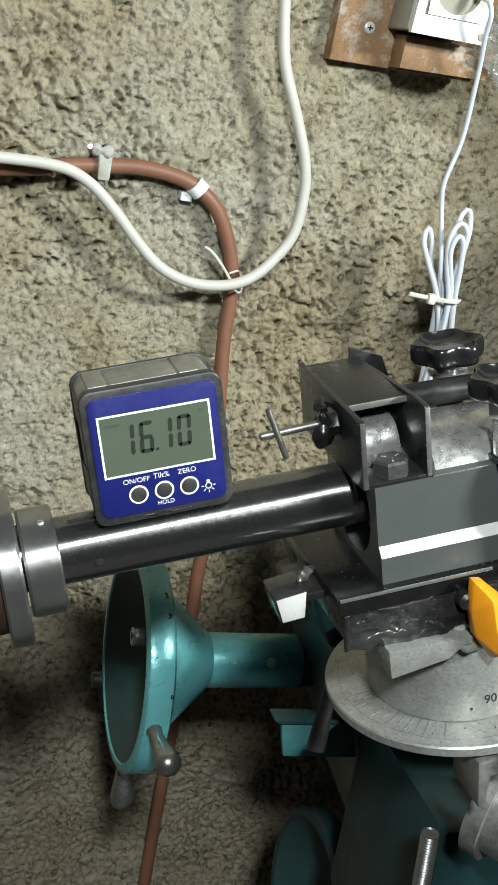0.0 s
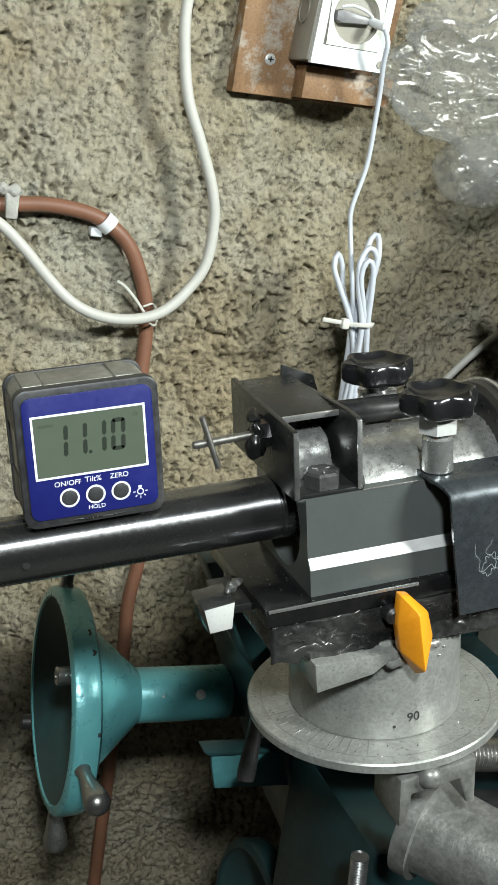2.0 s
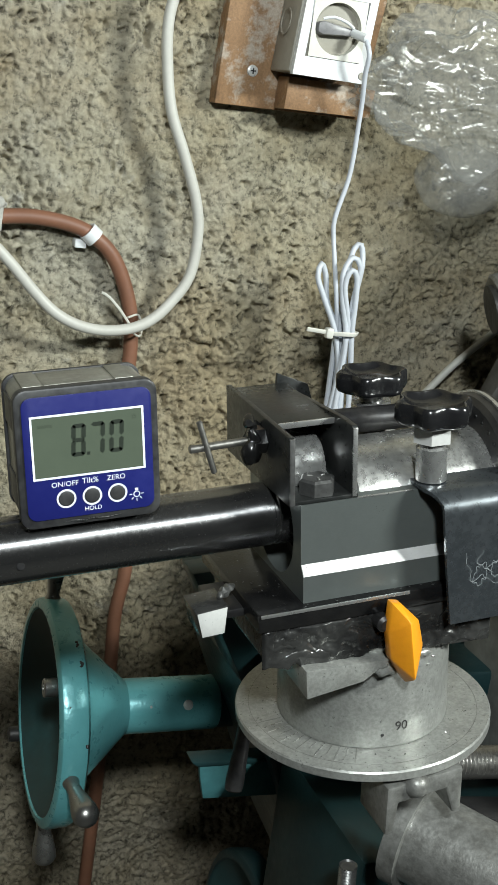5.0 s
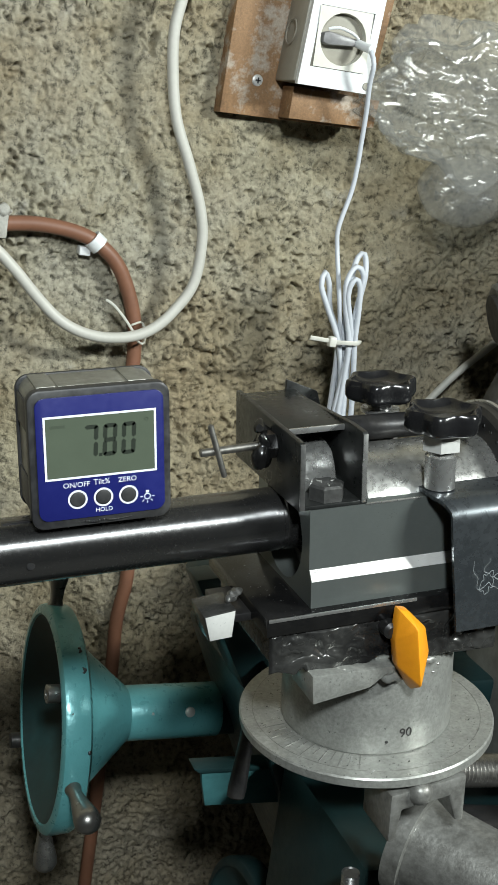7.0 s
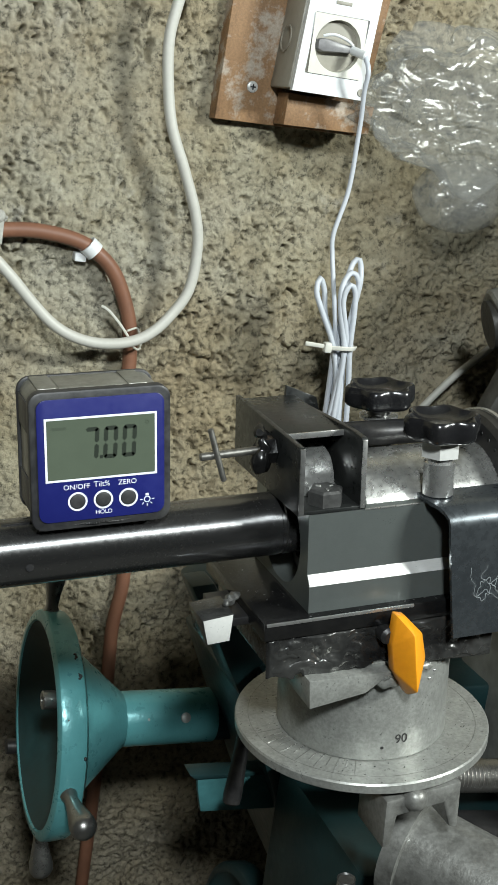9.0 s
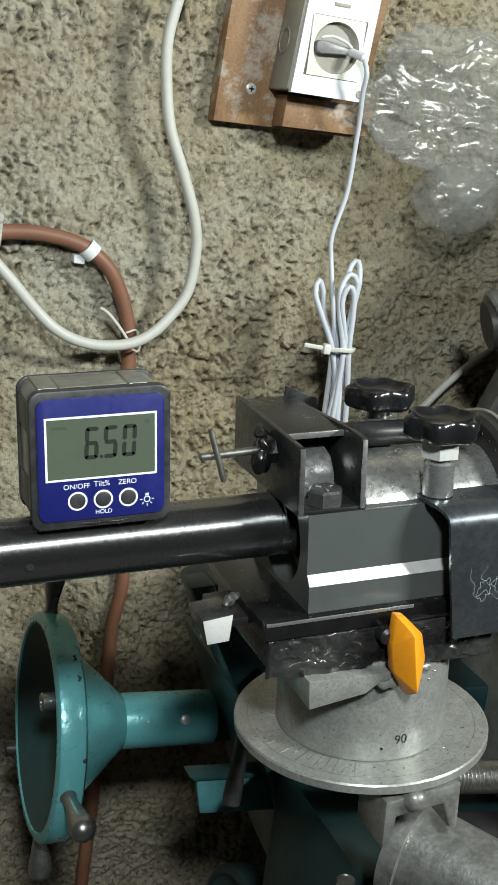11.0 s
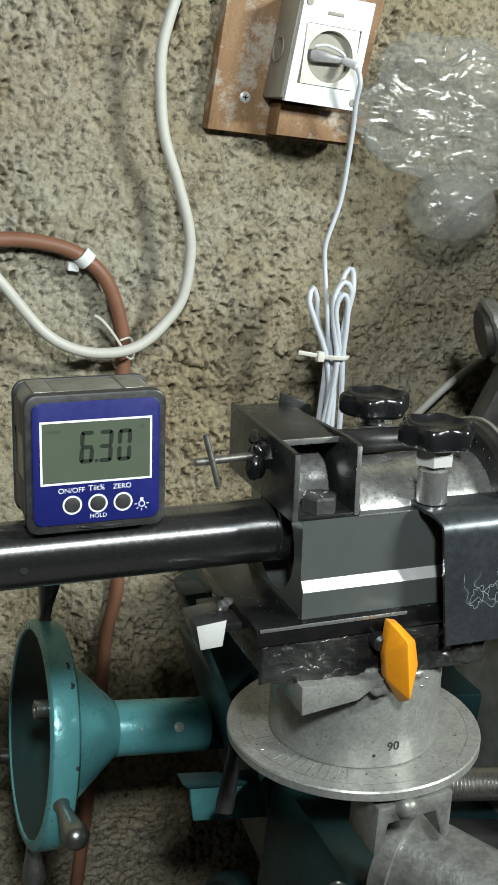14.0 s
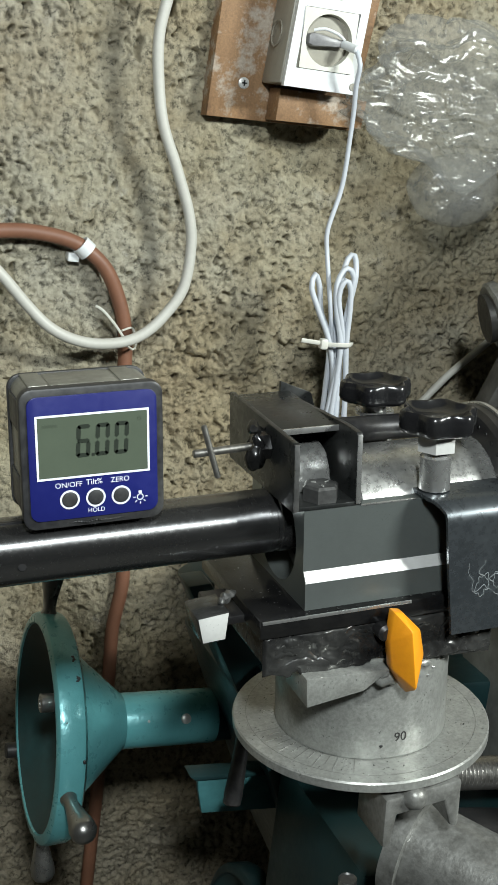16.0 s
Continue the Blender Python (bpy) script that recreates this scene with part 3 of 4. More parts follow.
    for nm, cc, rr, seed in (("bag", (526, 876, 1340), (104, 26, 58), 3.0), ("pouch", (510, 868, 1272), (41, 26, 30), 9.0)):
        t = bmesh.new()
        bmesh.ops.create_icosphere(t, subdivisions=7 if nm == "bag" else 6, radius=1)
        for v in t.verts:
            n0 = v.co.normalized()
            q = n0 * 2.6 + Vector((seed, 0, 0))
            w = q + Vector(noise.noise_vector(q * 1.1)) * 0.45
            d = 0.30 * noise.noise(q * 0.9) + 0.20 * (abs(noise.noise(w * 1.2)) - 0.25)
            d += 0.11 * (abs(noise.noise(Vector((w.x, w.y, w.z * 1.6)) * 2.0)) - 0.25) + 0.018 * (abs(noise.noise(w * 4.5)) - 0.25)
            k2 = 1 + d * (1.0 if nm == "bag" else 0.16)
            v.co = Vector((cc[0] + n0.x * rr[0] * k2, cc[1] + n0.y * rr[1] * k2, cc[2] + n0.z * rr[2] * k2))
        part(nm, t, FILM, g, sharp=40)


wall_things()


# ---- the tilting spindle fixture ----
def fixture():
    f = thing("spindle_fixture", "tilted steel spindle fixture on a graduated round base", "machine fixture", pose(*PIVOT, 0, -TILT[0][1], 0))
    X = (1, 0, 0)
    # spindle shaft and its end collar
    shaft = part("shaft", lathe([(0, 0), (0, 14.0), (0.6, 14.6), (150, 14.6), (150.5, 14.1), (152, 14.1), (152.5, 14.6), (200, 14.6), (200, 0)], (-198, 0, 120.3), X, 64), SHAFT_STEEL, f, "dark polished steel shaft")
    part("oil_hole", lathe([(0, 0), (0, 1.9), (0.25, 1.6), (0.25, 0)], (-161.5, -14.5, 118.6), (0, -1, 0.1), 16), DARK_STEEL, shaft)
    part("keyway", box(-171, -158, -4.5, -2.2, 134.0, 134.9, 0.1), DARK_STEEL, shaft)
    c = part("collar", lathe([(0, 14.7), (0, 22.5), (1.2, 23.5), (14, 23.5), (15, 22.5), (15, 14.7), (0, 14.7)], (-192, 0, 117.5), X, 56), TURNED, f, "bright machined end collar")
    part("set_screw", weld([(-183, -8.0, 139.5), (-182, -10, 138.6)], 2.0, seed=3), BRIGHT_STEEL, c)
    part("flange", lathe([(0, 14.7), (0, 33), (1, 34), (8.5, 34), (9.6, 33), (9.6, 14.7), (0, 14.7)], (-202.6, 0, 117), X, 56), TURNED, f, "wide bright flange ring")
    part("washer", lathe([(0, 0), (0, 27), (8, 27), (8, 0)], (-211, 0, 117), X, 40), RUST, f, "brown-black rubber washer")

    # spindle housing: a block with a proud base, a bored left end and a barrel on top
    t = bmesh.new()
    prof = [(-35, 90), (-35, 102.6), (-32.2, 107.2), (-32, 135), (32, 135), (32.2, 107.2), (35, 102.6), (35, 90)]
    n = 40
    hole = [(23.5 * math.cos(a), 115.8 + 23.5 * math.sin(a)) for a in (2 * math.pi * k / n for k in range(n))]
    for xx in (-43.5, 62):
        vo = [t.verts.new((xx, y, z)) for y, z in prof]
        eo = [t.edges.new((vo[k], vo[(k + 1) % len(vo)])) for k in range(len(vo))]
        vh = [t.verts.new((xx, y, z)) for y, z in hole]
        eh = [t.edges.new((vh[k], vh[(k + 1) % n])) for k in range(n)]
        bmesh.ops.triangle_fill(t, edges=eo + eh, use_beauty=True)
        if xx < 0:
            vo0, vh0 = vo, vh
    for A, B in ((vo0, vo), (vh0, vh)):
        for k in range(len(A)):
            t.faces.new([A[k], A[(k + 1) % len(A)], B[(k + 1) % len(A)], B[k]])
    body = part("housing", t, BLOCK_STEEL, f, "ground steel spindle housing block", 20)
    part("bore_seal", lathe([(0, 14.7), (0, 18), (2, 23.3), (5, 23.3), (5, 14.7), (0, 14.7)], (-34, 0, 115.9), X, 48), DARK_STEEL, body)
    part("chamfer_strip", prism([(-35.3, 102.7), (-32.35, 107.3), (-32.0, 107.0), (-34.9, 102.4)], 0, -43.3, 61.8, 0), LIT_CHAMFER, body, "ground chamfer with its highlight put into the colour")
    part("edge_strip", box(-17, 10, -32.3, -31.4, 134.6, 135.3, 0.1), BRIGHT_STEEL, body)
    part("barrel", lathe([(0, 0), (0, 29), (0.8, 30), (74, 30), (76, 29), (76, 0)], (-14, 0, 120.5), X, 64), BARREL, f, "bright turned spindle barrel")
    part("tie_bar", rod((-20, 12, 156), (60, 12, 154), 6.0, 20), DARK_STEEL, f, "black steel tie bar")
    d = part("dial_ring", lathe([(0, 31), (0, 42), (2, 44.5), (10, 45.5), (12, 44), (12, 31), (0, 31)], (55, 0, 119.5), X, 72), DARK_STEEL, f, "dark graduated dial ring with index holes")
    for k in range(36):
        a = 2 * math.pi * k / 36
        part("index_hole", lathe([(0, 0), (0, 1.1), (0.2, 1.0), (0.2, 0)], (54.95, 37.5 * math.cos(a), 119.5 + 37.5 * math.sin(a)), (-1, 0, 0), 8), BLACK_PLASTIC, d)
    part("dial_rim", ring_band((61, 0, 119.5), X, 44.9, 46.0, 2, 72), BRIGHT_STEEL, d)
    part("chuck_body", lathe([(0, 0), (0, 36), (2, 38), (26, 38), (28, 36), (30, 46), (84, 46), (90, 40), (90, 0)], (67, 0, 119), X, 56), BLACK_PLASTIC, f, "black rounded chuck body")

    # bent channel bracket with cross screw
    ch = part("channel_bracket", prism([(-32, 135), (50, 135), (50, 168), (-31.5, 166), (-32.5, 165)], 0, -49, -46.4, 0.4), MILL_STEEL, f, "mill-scale steel channel bracket")
    part("side_plate", prism([(-32, 136), (38, 136), (38, 165), (-18, 168.4), (-31, 168), (-32, 167)], 0, -19.8, -17.2, 0.4), MILL_STEEL, ch)
    part("top_plate", prism([(-12, 163.8), (-12, 166.2), (46, 167.4), (46, 165.0)], 0, -46.4, -19.8, 0.4), MILL_STEEL, ch)
    part("back_tab", prism([(-26, 150), (-4, 150), (-8, 165), (-24, 172)], 1, 46.2, 48.7, 0.3), MILL_STEEL, ch)
    part("back_plate", box(-48.9, -17.4, 38.2, 44, 135.5, 163.4, 0.0), MILL_STEEL, ch)
    part("foot_plate", box(-46.4, -16.6, -32, 31, 135.2, 137.0, 0.3), MILL_STEEL, ch)
    part("cut_edge", box(-46.4, -19.8, -12.9, -11.9, 163.7, 166.4, 0.15), BRIGHT_STEEL, ch, "bright cut edge")
    part("cut_edge", box(-19.6, -17.4, -32.6, -31.9, 136, 167, 0.15), BRIGHT_STEEL, ch, "bright cut edge")
    part("cut_edge", box(-48.8, -46.5, -33.0, -31.9, 135.5, 165.5, 0.15), BOLT_STEEL, ch)
    bl = part("bolt", hexbolt((-32.5, -23.5, 137), (0, 0, 1), 14.5, 7.0), BOLT_STEEL, f, "dark hexagon bolt head")
    for a in (20, 140, 260):
        u = Vector((math.cos(radians(a)), math.sin(radians(a)), 0))
        part("grade_mark", rod(Vector((-32.5, -23.5, 144.05)) + u * 2.2, Vector((-32.5, -23.5, 144.05)) + u * 4.6, 0.4, 8), DULL_ALU, bl)
    part("clamp_tongue", prism([(-15, 136.6), (-12.5, 147), (-8, 153.5), (0, 156), (14, 156), (14, 136.6)], 0, -46, -23, 2.0), BARREL, f, "bright worn clamp tongue")
    sc = part("cross_screw", rod((-85, -6, 157.2), (-52, -6, 158.4), 1.8, 14), THREAD, f, "bright clamp screw with a cross bar")
    part("cross_bar", rod((-80.6, -7, 170.0), (-74.7, -9, 146.2), 1.35, 12), THREAD, sc)
    part("nut", hexbolt((-57, -6, 158.1), X, 11, 7), OILY, sc)
    part("weld_lump", weld([(-58, -9, 164), (-56, -10, 160), (-58, -9, 153), (-55, -2, 151), (-54, 2, 163), (-57, -6, 166)], 4.4, seed=8), OILY, sc)

    # star knobs on studs
    for x, y, z0, zk, nm in ((20, -29.5, 138, 164.5, "front"), (18, 29, 135, 163.5, "rear")):
        st = part("clamp_stud", lathe([(0, 0), (0, 7.0), (15, 7.0), (16, 6.0), (17.5, 6.0), (18.5, 7.2), (20, 7.2), (20.5, 6), (zk - z0 + 2, 5.2), (zk - z0 + 2, 0)], (x, y, z0), (0, 0, 1), 32), BRIGHT_STEEL if nm == "front" else BOLT_STEEL, f, "turned clamp stud")
        if nm == "front":
            part("nut", hexbolt((x, y, z0 + 18.0), (0, 0, 1), 16.0, 8.4), ZINC, st)
        else:
            part("washer", lathe([(0, 0), (0, 9.5), (1.6, 9.5), (1.6, 0)], (x, y, z0 + 22.5), (0, 0, 1), 32), BRIGHT_STEEL, st)
        t = bmesh.new()
        seg, layers = 96, [(0, 0.0), (0, 0.80), (1.2, 0.94), (3, 1.0), (7.6, 1.0), (9.6, 0.98), (10.4, 0.93), (10.2, 0.87), (8.8, 0.80), (7.2, 0.66), (6.6, 0.4), (6.6, 0.2), (6.6, 0)]
        rings = []
        for h, k in layers:
            if k == 0:
                rings.append([t.verts.new((x, y, zk + h))])
                continue
            rings.append([t.verts.new((x + math.cos(a) * 18 * k * (1 - 0.14 * max(0.0, k - 0.3) * (1 - math.cos(6 * a + 0.6))), y + math.sin(a) * 18 * k * (1 - 0.14 * max(0.0, k - 0.3) * (1 - math.cos(6 * a + 0.6))), zk + h)) for a in (2 * math.pi * j / seg for j in range(seg))])
        for A, B in zip(rings, rings[1:]):
            for j in range(seg):
                q = list(dict.fromkeys([A[j % len(A)], A[(j + 1) % len(A)], B[(j + 1) % len(B)], B[j % len(B)]]))
                if len(q) > 2:
                    t.faces.new(q)
        part("star_knob", t, BLACK_PLASTIC, st, "glossy black six-lobed star knob", 40)

    # bent sheet guard
    t = bmesh.new()
    prof = [(2, 137.6), (-38, 137.4)] + [(-38 - 11 * math.sin(a), 126.4 + 11 * math.cos(a)) for a in (radians(q) for q in range(10, 91, 10))] + [(-49.3, 100), (-50, 75)]
    rows_a, rows_b = [], []
    for k, (y, z) in enumerate(prof):
        xl = 12 if k < 2 else (12 + 5 * min(1, (k - 1) / 6) if z > 120 else 17 + 5 * (126 - z) / 56)
        rows_a.append((t.verts.new((xl, y, z)), t.verts.new((64, y, z))))
    for k, (y, z) in enumerate(prof):
        e = Vector((0, 0, -1)) if k < 2 else (Vector((0, 1, 0)) if z < 127 else Vector((0, 38 + y + 0.01, -(z - 126.4))).normalized() * 1.0)
        if k >= 2 and z >= 127:
            e = Vector((0, -(y + 38), -(z - 126.4))).normalized()
        rows_b.append((t.verts.new(rows_a[k][0].co + e * 1.8), t.verts.new(rows_a[k][1].co + e * 1.8)))
    for k in range(len(prof) - 1):
        for S in (rows_a, rows_b):
            t.faces.new([S[k][0], S[k][1], S[k + 1][1], S[k + 1][0]])
        for s in (0, 1):
            t.faces.new([rows_a[k][s], rows_a[k + 1][s], rows_b[k + 1][s], rows_b[k][s]])
    for k in (0, len(prof) - 1):
        t.faces.new([rows_a[k][0], rows_a[k][1], rows_b[k][1], rows_b[k][0]])
    gd = part("guard_plate", t, GUARD_STEEL, f, "bent blue-grey sheet steel guard plate")
    rnd = random.Random(7)
    # dried smear outlines on the flat of the plate
    for cx0, cz0, rx0, rz0 in ((39, 104, 9, 12), (41, 106, 5, 7), (36, 97, 3, 5), (45, 98, 4, 4)):
        w = [rnd.uniform(0, 6.28) for _ in range(3)]
        pts = []
        for q in range(45):
            a = 2 * math.pi * q / 44
            k = 1 + 0.22 * math.sin(2 * a + w[0]) + 0.16 * math.sin(5 * a + w[1]) + 0.10 * math.sin(9 * a + w[2])
            x, z = cx0 + rx0 * k * math.cos(a), cz0 + rz0 * k * math.sin(a)
            pts.append((x, -49.33 - (100 - z) * 0.028, z))
        part("dried_smear", cord(pts, 0.13, 6, None, 1.0, 0.0), CHALK, gd, "pale dried smear outline")

    # cross table: slab, lower bar, weld
    tb = part("table_slab", box(-66, 52, -40, 42, 81.5, 90, 0.8), OILY, f, "dark oily steel table slab")
    part("slab_edge", box(-65, 6, -40.5, -39.7, 88.6, 90.15, 0.15), BRIGHT_STEEL, tb, "bright worn front edge")
    bar = part("table_bar", prism([(-63.5, 81.4), (50, 81.4), (50, 56.5), (10, 58), (-8, 62.5), (-58, 63.5), (-63.5, 68)], 1, -37.6, 30, 0.8), DIRTY_STEEL, f, "rough dark steel bar welded under the table")
    t = bmesh.new()
    nx, nz, grid = 150, 34, []
    for i in range(nx + 1):
        x = -63.8 + i * 0.76
        zb = (62.8 if x < -8 else 62.8 - (x + 8) * 0.25 if x < 10 else 58.2) + 1.6 * noise.noise((x * 0.13, 0, 4))
        col = []
        for j in range(nz + 1):
            z = zb + (81.2 - zb) * j / nz
            q = Vector((x, 0, z))
            w = Vector(noise.noise_vector(q * 0.06)) * 7
            lump = noise.noise((q + w) * 0.11) * 1.1 + (0.5 - abs(noise.noise((q + w) * 0.19 + Vector((9, 0, 0))))) * 1.7 + noise.noise(q * 0.5) * 0.25
            edge = min(j, nz - j, i, nx - i)
            col.append(t.verts.new((x, -38.2 - (lump if edge > 1 else 0.4 * edge * lump - (1.0 if edge == 0 else 0)), z)))
        grid.append(col)
    for A, B in zip(grid, grid[1:]):
        for j in range(nz):
            t.faces.new([A[j], B[j], B[j + 1], A[j + 1]])
    part("smeared_face", t, DIRTY_STEEL, bar, "lumpy smeared weld metal", 60)
    part("weld_bead", weld([(-62, -38.3, 66), (-56, -38.6, 64.5), (-48, -38.4, 66), (-38, -38.3, 64), (-26, -38.2, 64), (-12, -38.2, 63)], 4.2, None, 2, 0.22), DIRTY_STEEL, bar, "smeared grey weld metal", 80)
    part("weld_bead", weld([(-60, -38, 70), (-55, -38.2, 75), (-48, -38.1, 73), (-40, -38.1, 77.5), (-28, -38.1, 76.5), (-14, -38.1, 78)], 2.6, None, 4, 0.25), DIRTY_STEEL, bar, "smeared grey weld metal", 80)
    stp = part("stop_block", prism([(-91, 91), (-76.2, 92.4), (-78, 79.2), (-88.8, 78.6)], 1, -29.6, -10, 0.5), DIRTY_STEEL, f, "small sawn steel stop block")
    part("sawn_face", prism([(-90.4, 90.5), (-76.7, 91.8), (-78.4, 79.7), (-88.4, 79.2)], 1, -30.0, -29.5, 0.1), ZINC, stp, "bright sawn end face")
    part("weld_bead", weld([(-78, -22, 93), (-74, -17, 93), (-70, -12, 92), (-67, -8, 91)], 2.2, seed=12), WELD, stp, "blackened weld metal")
    part("stop_arm", box(-78, -60, -20, 10, 81, 85, 0.6), DARK_STEEL, stp)

    # orange wing handle
    t = bmesh.new()
    out = [(-7.0, 92.5), (-2.5, 91.5), (6.4, 82), (8.8, 70), (5.0, 53), (0.5, 52), (-7.0, 65), (-8.6, 78)]
    out = [(x, z - 2.5) for x, z in out]
    ba = [t.verts.new((x, -43.5, z)) for x, z in out]
    fr = [t.verts.new((x, -49.0, z)) for x, z in out]
    r0, r1 = t.verts.new((-2.0, -57.5, 83.5)), t.verts.new((0.6, -58.5, 55.5))
    t.faces.new(ba)
    for q in range(8):
        t.faces.new([ba[q], ba[(q + 1) % 8], fr[(q + 1) % 8], fr[q]])
    for q in ((fr[0], fr[1], r0), (fr[1], fr[2], r0), (fr[2], fr[3], r1, r0), (fr[3], fr[4], r1), (fr[4], fr[5], r1), (fr[5], fr[6], r1), (fr[6], fr[7], r0, r1), (fr[7], fr[0], r0)):
        t.faces.new(q)
    bmesh.ops.recalc_face_normals(t, faces=t.faces)
    bmesh.ops.bevel(t, geom=list(t.edges), offset=0.7, segments=2, affect="EDGES", profile=0.5)
    k = part("wing_handle", t, ORANGE, f, "orange plastic hexagonal wing handle")
    part("stem", rod((-8.0, -46, 78), (-8.0, -30, 78), 4.0, 16, None, 1.5), DARK_STEEL, k, "dark stem")

    # round base: neck, wedge plates, graduated disc
    nk = part("neck", lathe([(0, 0), (0, 41.6), (0.8, 42.2), (53, 42.0), (54, 41.2), (54, 0)], (4, 3.5, 9.4), (0, 0, 1), 96), DULL_ALU, f, "dull grey turned neck cylinder")
    words("90", 6.6, pose(4 + 42.3 * math.sin(radians(1)), 3.5 - 42.3 * math.cos(radians(1)), 20.3, 90, 0, 1), DARK_STEEL, nk, "engraved_number", "scribed number", 0.1)
    part("punch_dot", lathe([(0, 0), (0, 0.9), (0.2, 0.7), (0.2, 0)], (-4.5, -37.8, 16.5), (-0.2, -1, 0), 8), DARK_STEEL, nk)
    wd = part("wedge_plate", prism([(-46, 62), (-5, 60), (-18, 51.5), (-45.5, 48)], 1, -45, -20, 0.5), DULL_ALU, f, "pale wedge plate welded to the neck")
    bm = weld([(-10, -42.5, 54), (-7, -43, 57), (2, -42.5, 58), (12, -41.5, 58), (18, -40, 57)], 2.4, seed=3, flat=0.5)
    part("weld_bead", bm, DULL_ALU, wd, "pale weld metal", 80)
    dc = part("graduated_disc", lathe([(0, 0), (0, 63.0), (0.8, 63.8), (4.6, 63.8), (5.4, 63.1), (5.4, 0)], (5.2, 5.5, 4.1), (0, 0, 1), 128), DULL_ALU, f, "dull metal graduated disc")
    part("scribed_ring", ring_band((5.2, 5.5, 9.45), (0, 0, 1), 57.0, 57.3, 0.12, 96), CAST, dc)
    for i in range(13):
        a = radians(-178 + i * 5)
        r0 = 45 if i % 2 else 44.5
        r1 = 52 if i % 2 else 56
        t = box(r0, r1, -0.22, 0.22, 9.45, 9.65, 0)
        bmesh.ops.rotate(t, verts=t.verts, matrix=Matrix.Rotation(a, 3, "Z"))
        bmesh.ops.translate(t, verts=t.verts, vec=(5.2, 5.5, 0))
        part("graduation", t, BRIGHT_STEEL if i % 3 else CAST, dc)

    def chips(seed, n, place):
        rs, t = random.Random(seed), bmesh.new()
        for _ in range(n):
            c, k = Vector(place(rs)), rs.choice((0.25, 0.35, 0.5, 0.8))
            v = [t.verts.new(c + Vector((rs.uniform(-k, k), rs.uniform(-k, k), rs.uniform(0.0, 0.7 * k)))) for _ in range(4)]
            for q in ((0, 1, 2), (0, 1, 3), (0, 2, 3), (1, 2, 3)):
                t.faces.new([v[i] for i in q])
        return t

    def on_disc(rs):
        a, q = rs.uniform(0, 6.283), rs.uniform(43, 63)
        return 5.2 + q * math.cos(a), 5.5 + q * math.sin(a), 9.5
    tagged(part("swarf", chips(5, 150, on_disc), BRIGHT_STEEL, dc, "fine metal swarf"), kind="stuff")
    tagged(part("dirt_specks", chips(8, 120, on_disc), DARK_STEEL, dc, "dark dirt specks"), kind="stuff")
    tagged(part("swarf", chips(11, 50, lambda rs: (rs.uniform(-65, 50), rs.uniform(-39, -33), 90.05)), BOLT_STEEL, tb, "fine metal swarf"), kind="stuff")
    tagged(part("swarf", chips(14, 50, lambda rs: (rs.uniform(-64, -45), rs.uniform(-36, 38), 90.05)), BOLT_STEEL, tb, "fine metal swarf"), kind="stuff")
    # lumps of weld spatter on the neck under the handle
    for x, z, k in ((8, 56, 1.6), (13, 53, 1.1), (17, 55.5, 1.8), (22, 51, 0.9), (25, 54.5, 1.4), (4, 50, 0.8), (19, 48, 0.7), (29, 52, 1.2), (11, 47.5, 0.6)):
        y = 3.5 - math.sqrt(42 ** 2 - (x - 4) ** 2)
        part("weld_spatter", weld([(x - k, y, z), (x, y - 0.3, z + 0.3 * k), (x + k, y, z)], k, None, int(x), 0.6), BRIGHT_STEEL, nk, "bright weld spatter", 80)
    part("weld_lump", weld([(-14, -39, 56), (-9, -41.5, 55), (-4, -41.5, 53), (-1, -40, 50)], 4.2, None, 6, 0.7), DULL_ALU, nk, "grey weld lump", 80)

    # yoke under the disc
    yk = part("yoke", prism([(-11, -25), (-7, -25), (-4.0, -9), (20, -7), (24, -21), (28.5, -22), (29, 3), (-10, 0)], 1, -56, -28, 1.4), CAST, f, "rough cast yoke under the disc")
    part("yoke_bolt", lathe([(0, 6.2), (2.5, 5.9), (5, 4.6), (6.4, 2.4), (6.8, 0)], (5, -54, -1.8), (0, -1, 0.25), 24), CAST, yk, "rounded bolt head")
    part("hub", lathe([(0, 0), (0, 30), (18, 26), (20, 0)], (5.5, 3.5, -17.5), (0, 0, 1), 40), OILY, f, "dark hub beneath the disc")
    return f


FIXTURE = fixture()


# ---- the digital angle gauge ----
SEG = {"0": "abcdef", "1": "bc", "2": "abged", "3": "abgcd", "4": "fgbc", "5": "afgcd", "6": "afgcde", "7": "abc", "8": "abcdefg", "9": "abcdfg", " ": ""}
READING = [(0.0, "1610"), (0.8, "1490"), (1.67, "1110"), (2.57, " 985"), (3.47, " 900"), (4.37, " 870"), (5.3, " 825"), (6.2, " 780"), (7.05, " 755"), (7.93, " 720"), (8.83, " 700"),
           (9.8, " 670"), (10.6, " 650"), (11.2, " 635"), (11.73, " 630"), (14.17, " 615"), (15.23, " 600")]
GAUGE_AT = (-0.1305, 0.0, 0.1345)
LCD_KEYS = []


def rounded(x0, x1, z0, z1, r, n=6):
    out = []
    for cx, cz, a0 in ((x1 - r, z1 - r, 0), (x0 + r, z1 - r, 90), (x0 + r, z0 + r, 180), (x1 - r, z0 + r, 270)):
        out += [(cx + r * math.cos(radians(a0 + 90 * k / n)), cz + r * math.sin(radians(a0 + 90 * k / n))) for k in range(n + 1)]
    return out


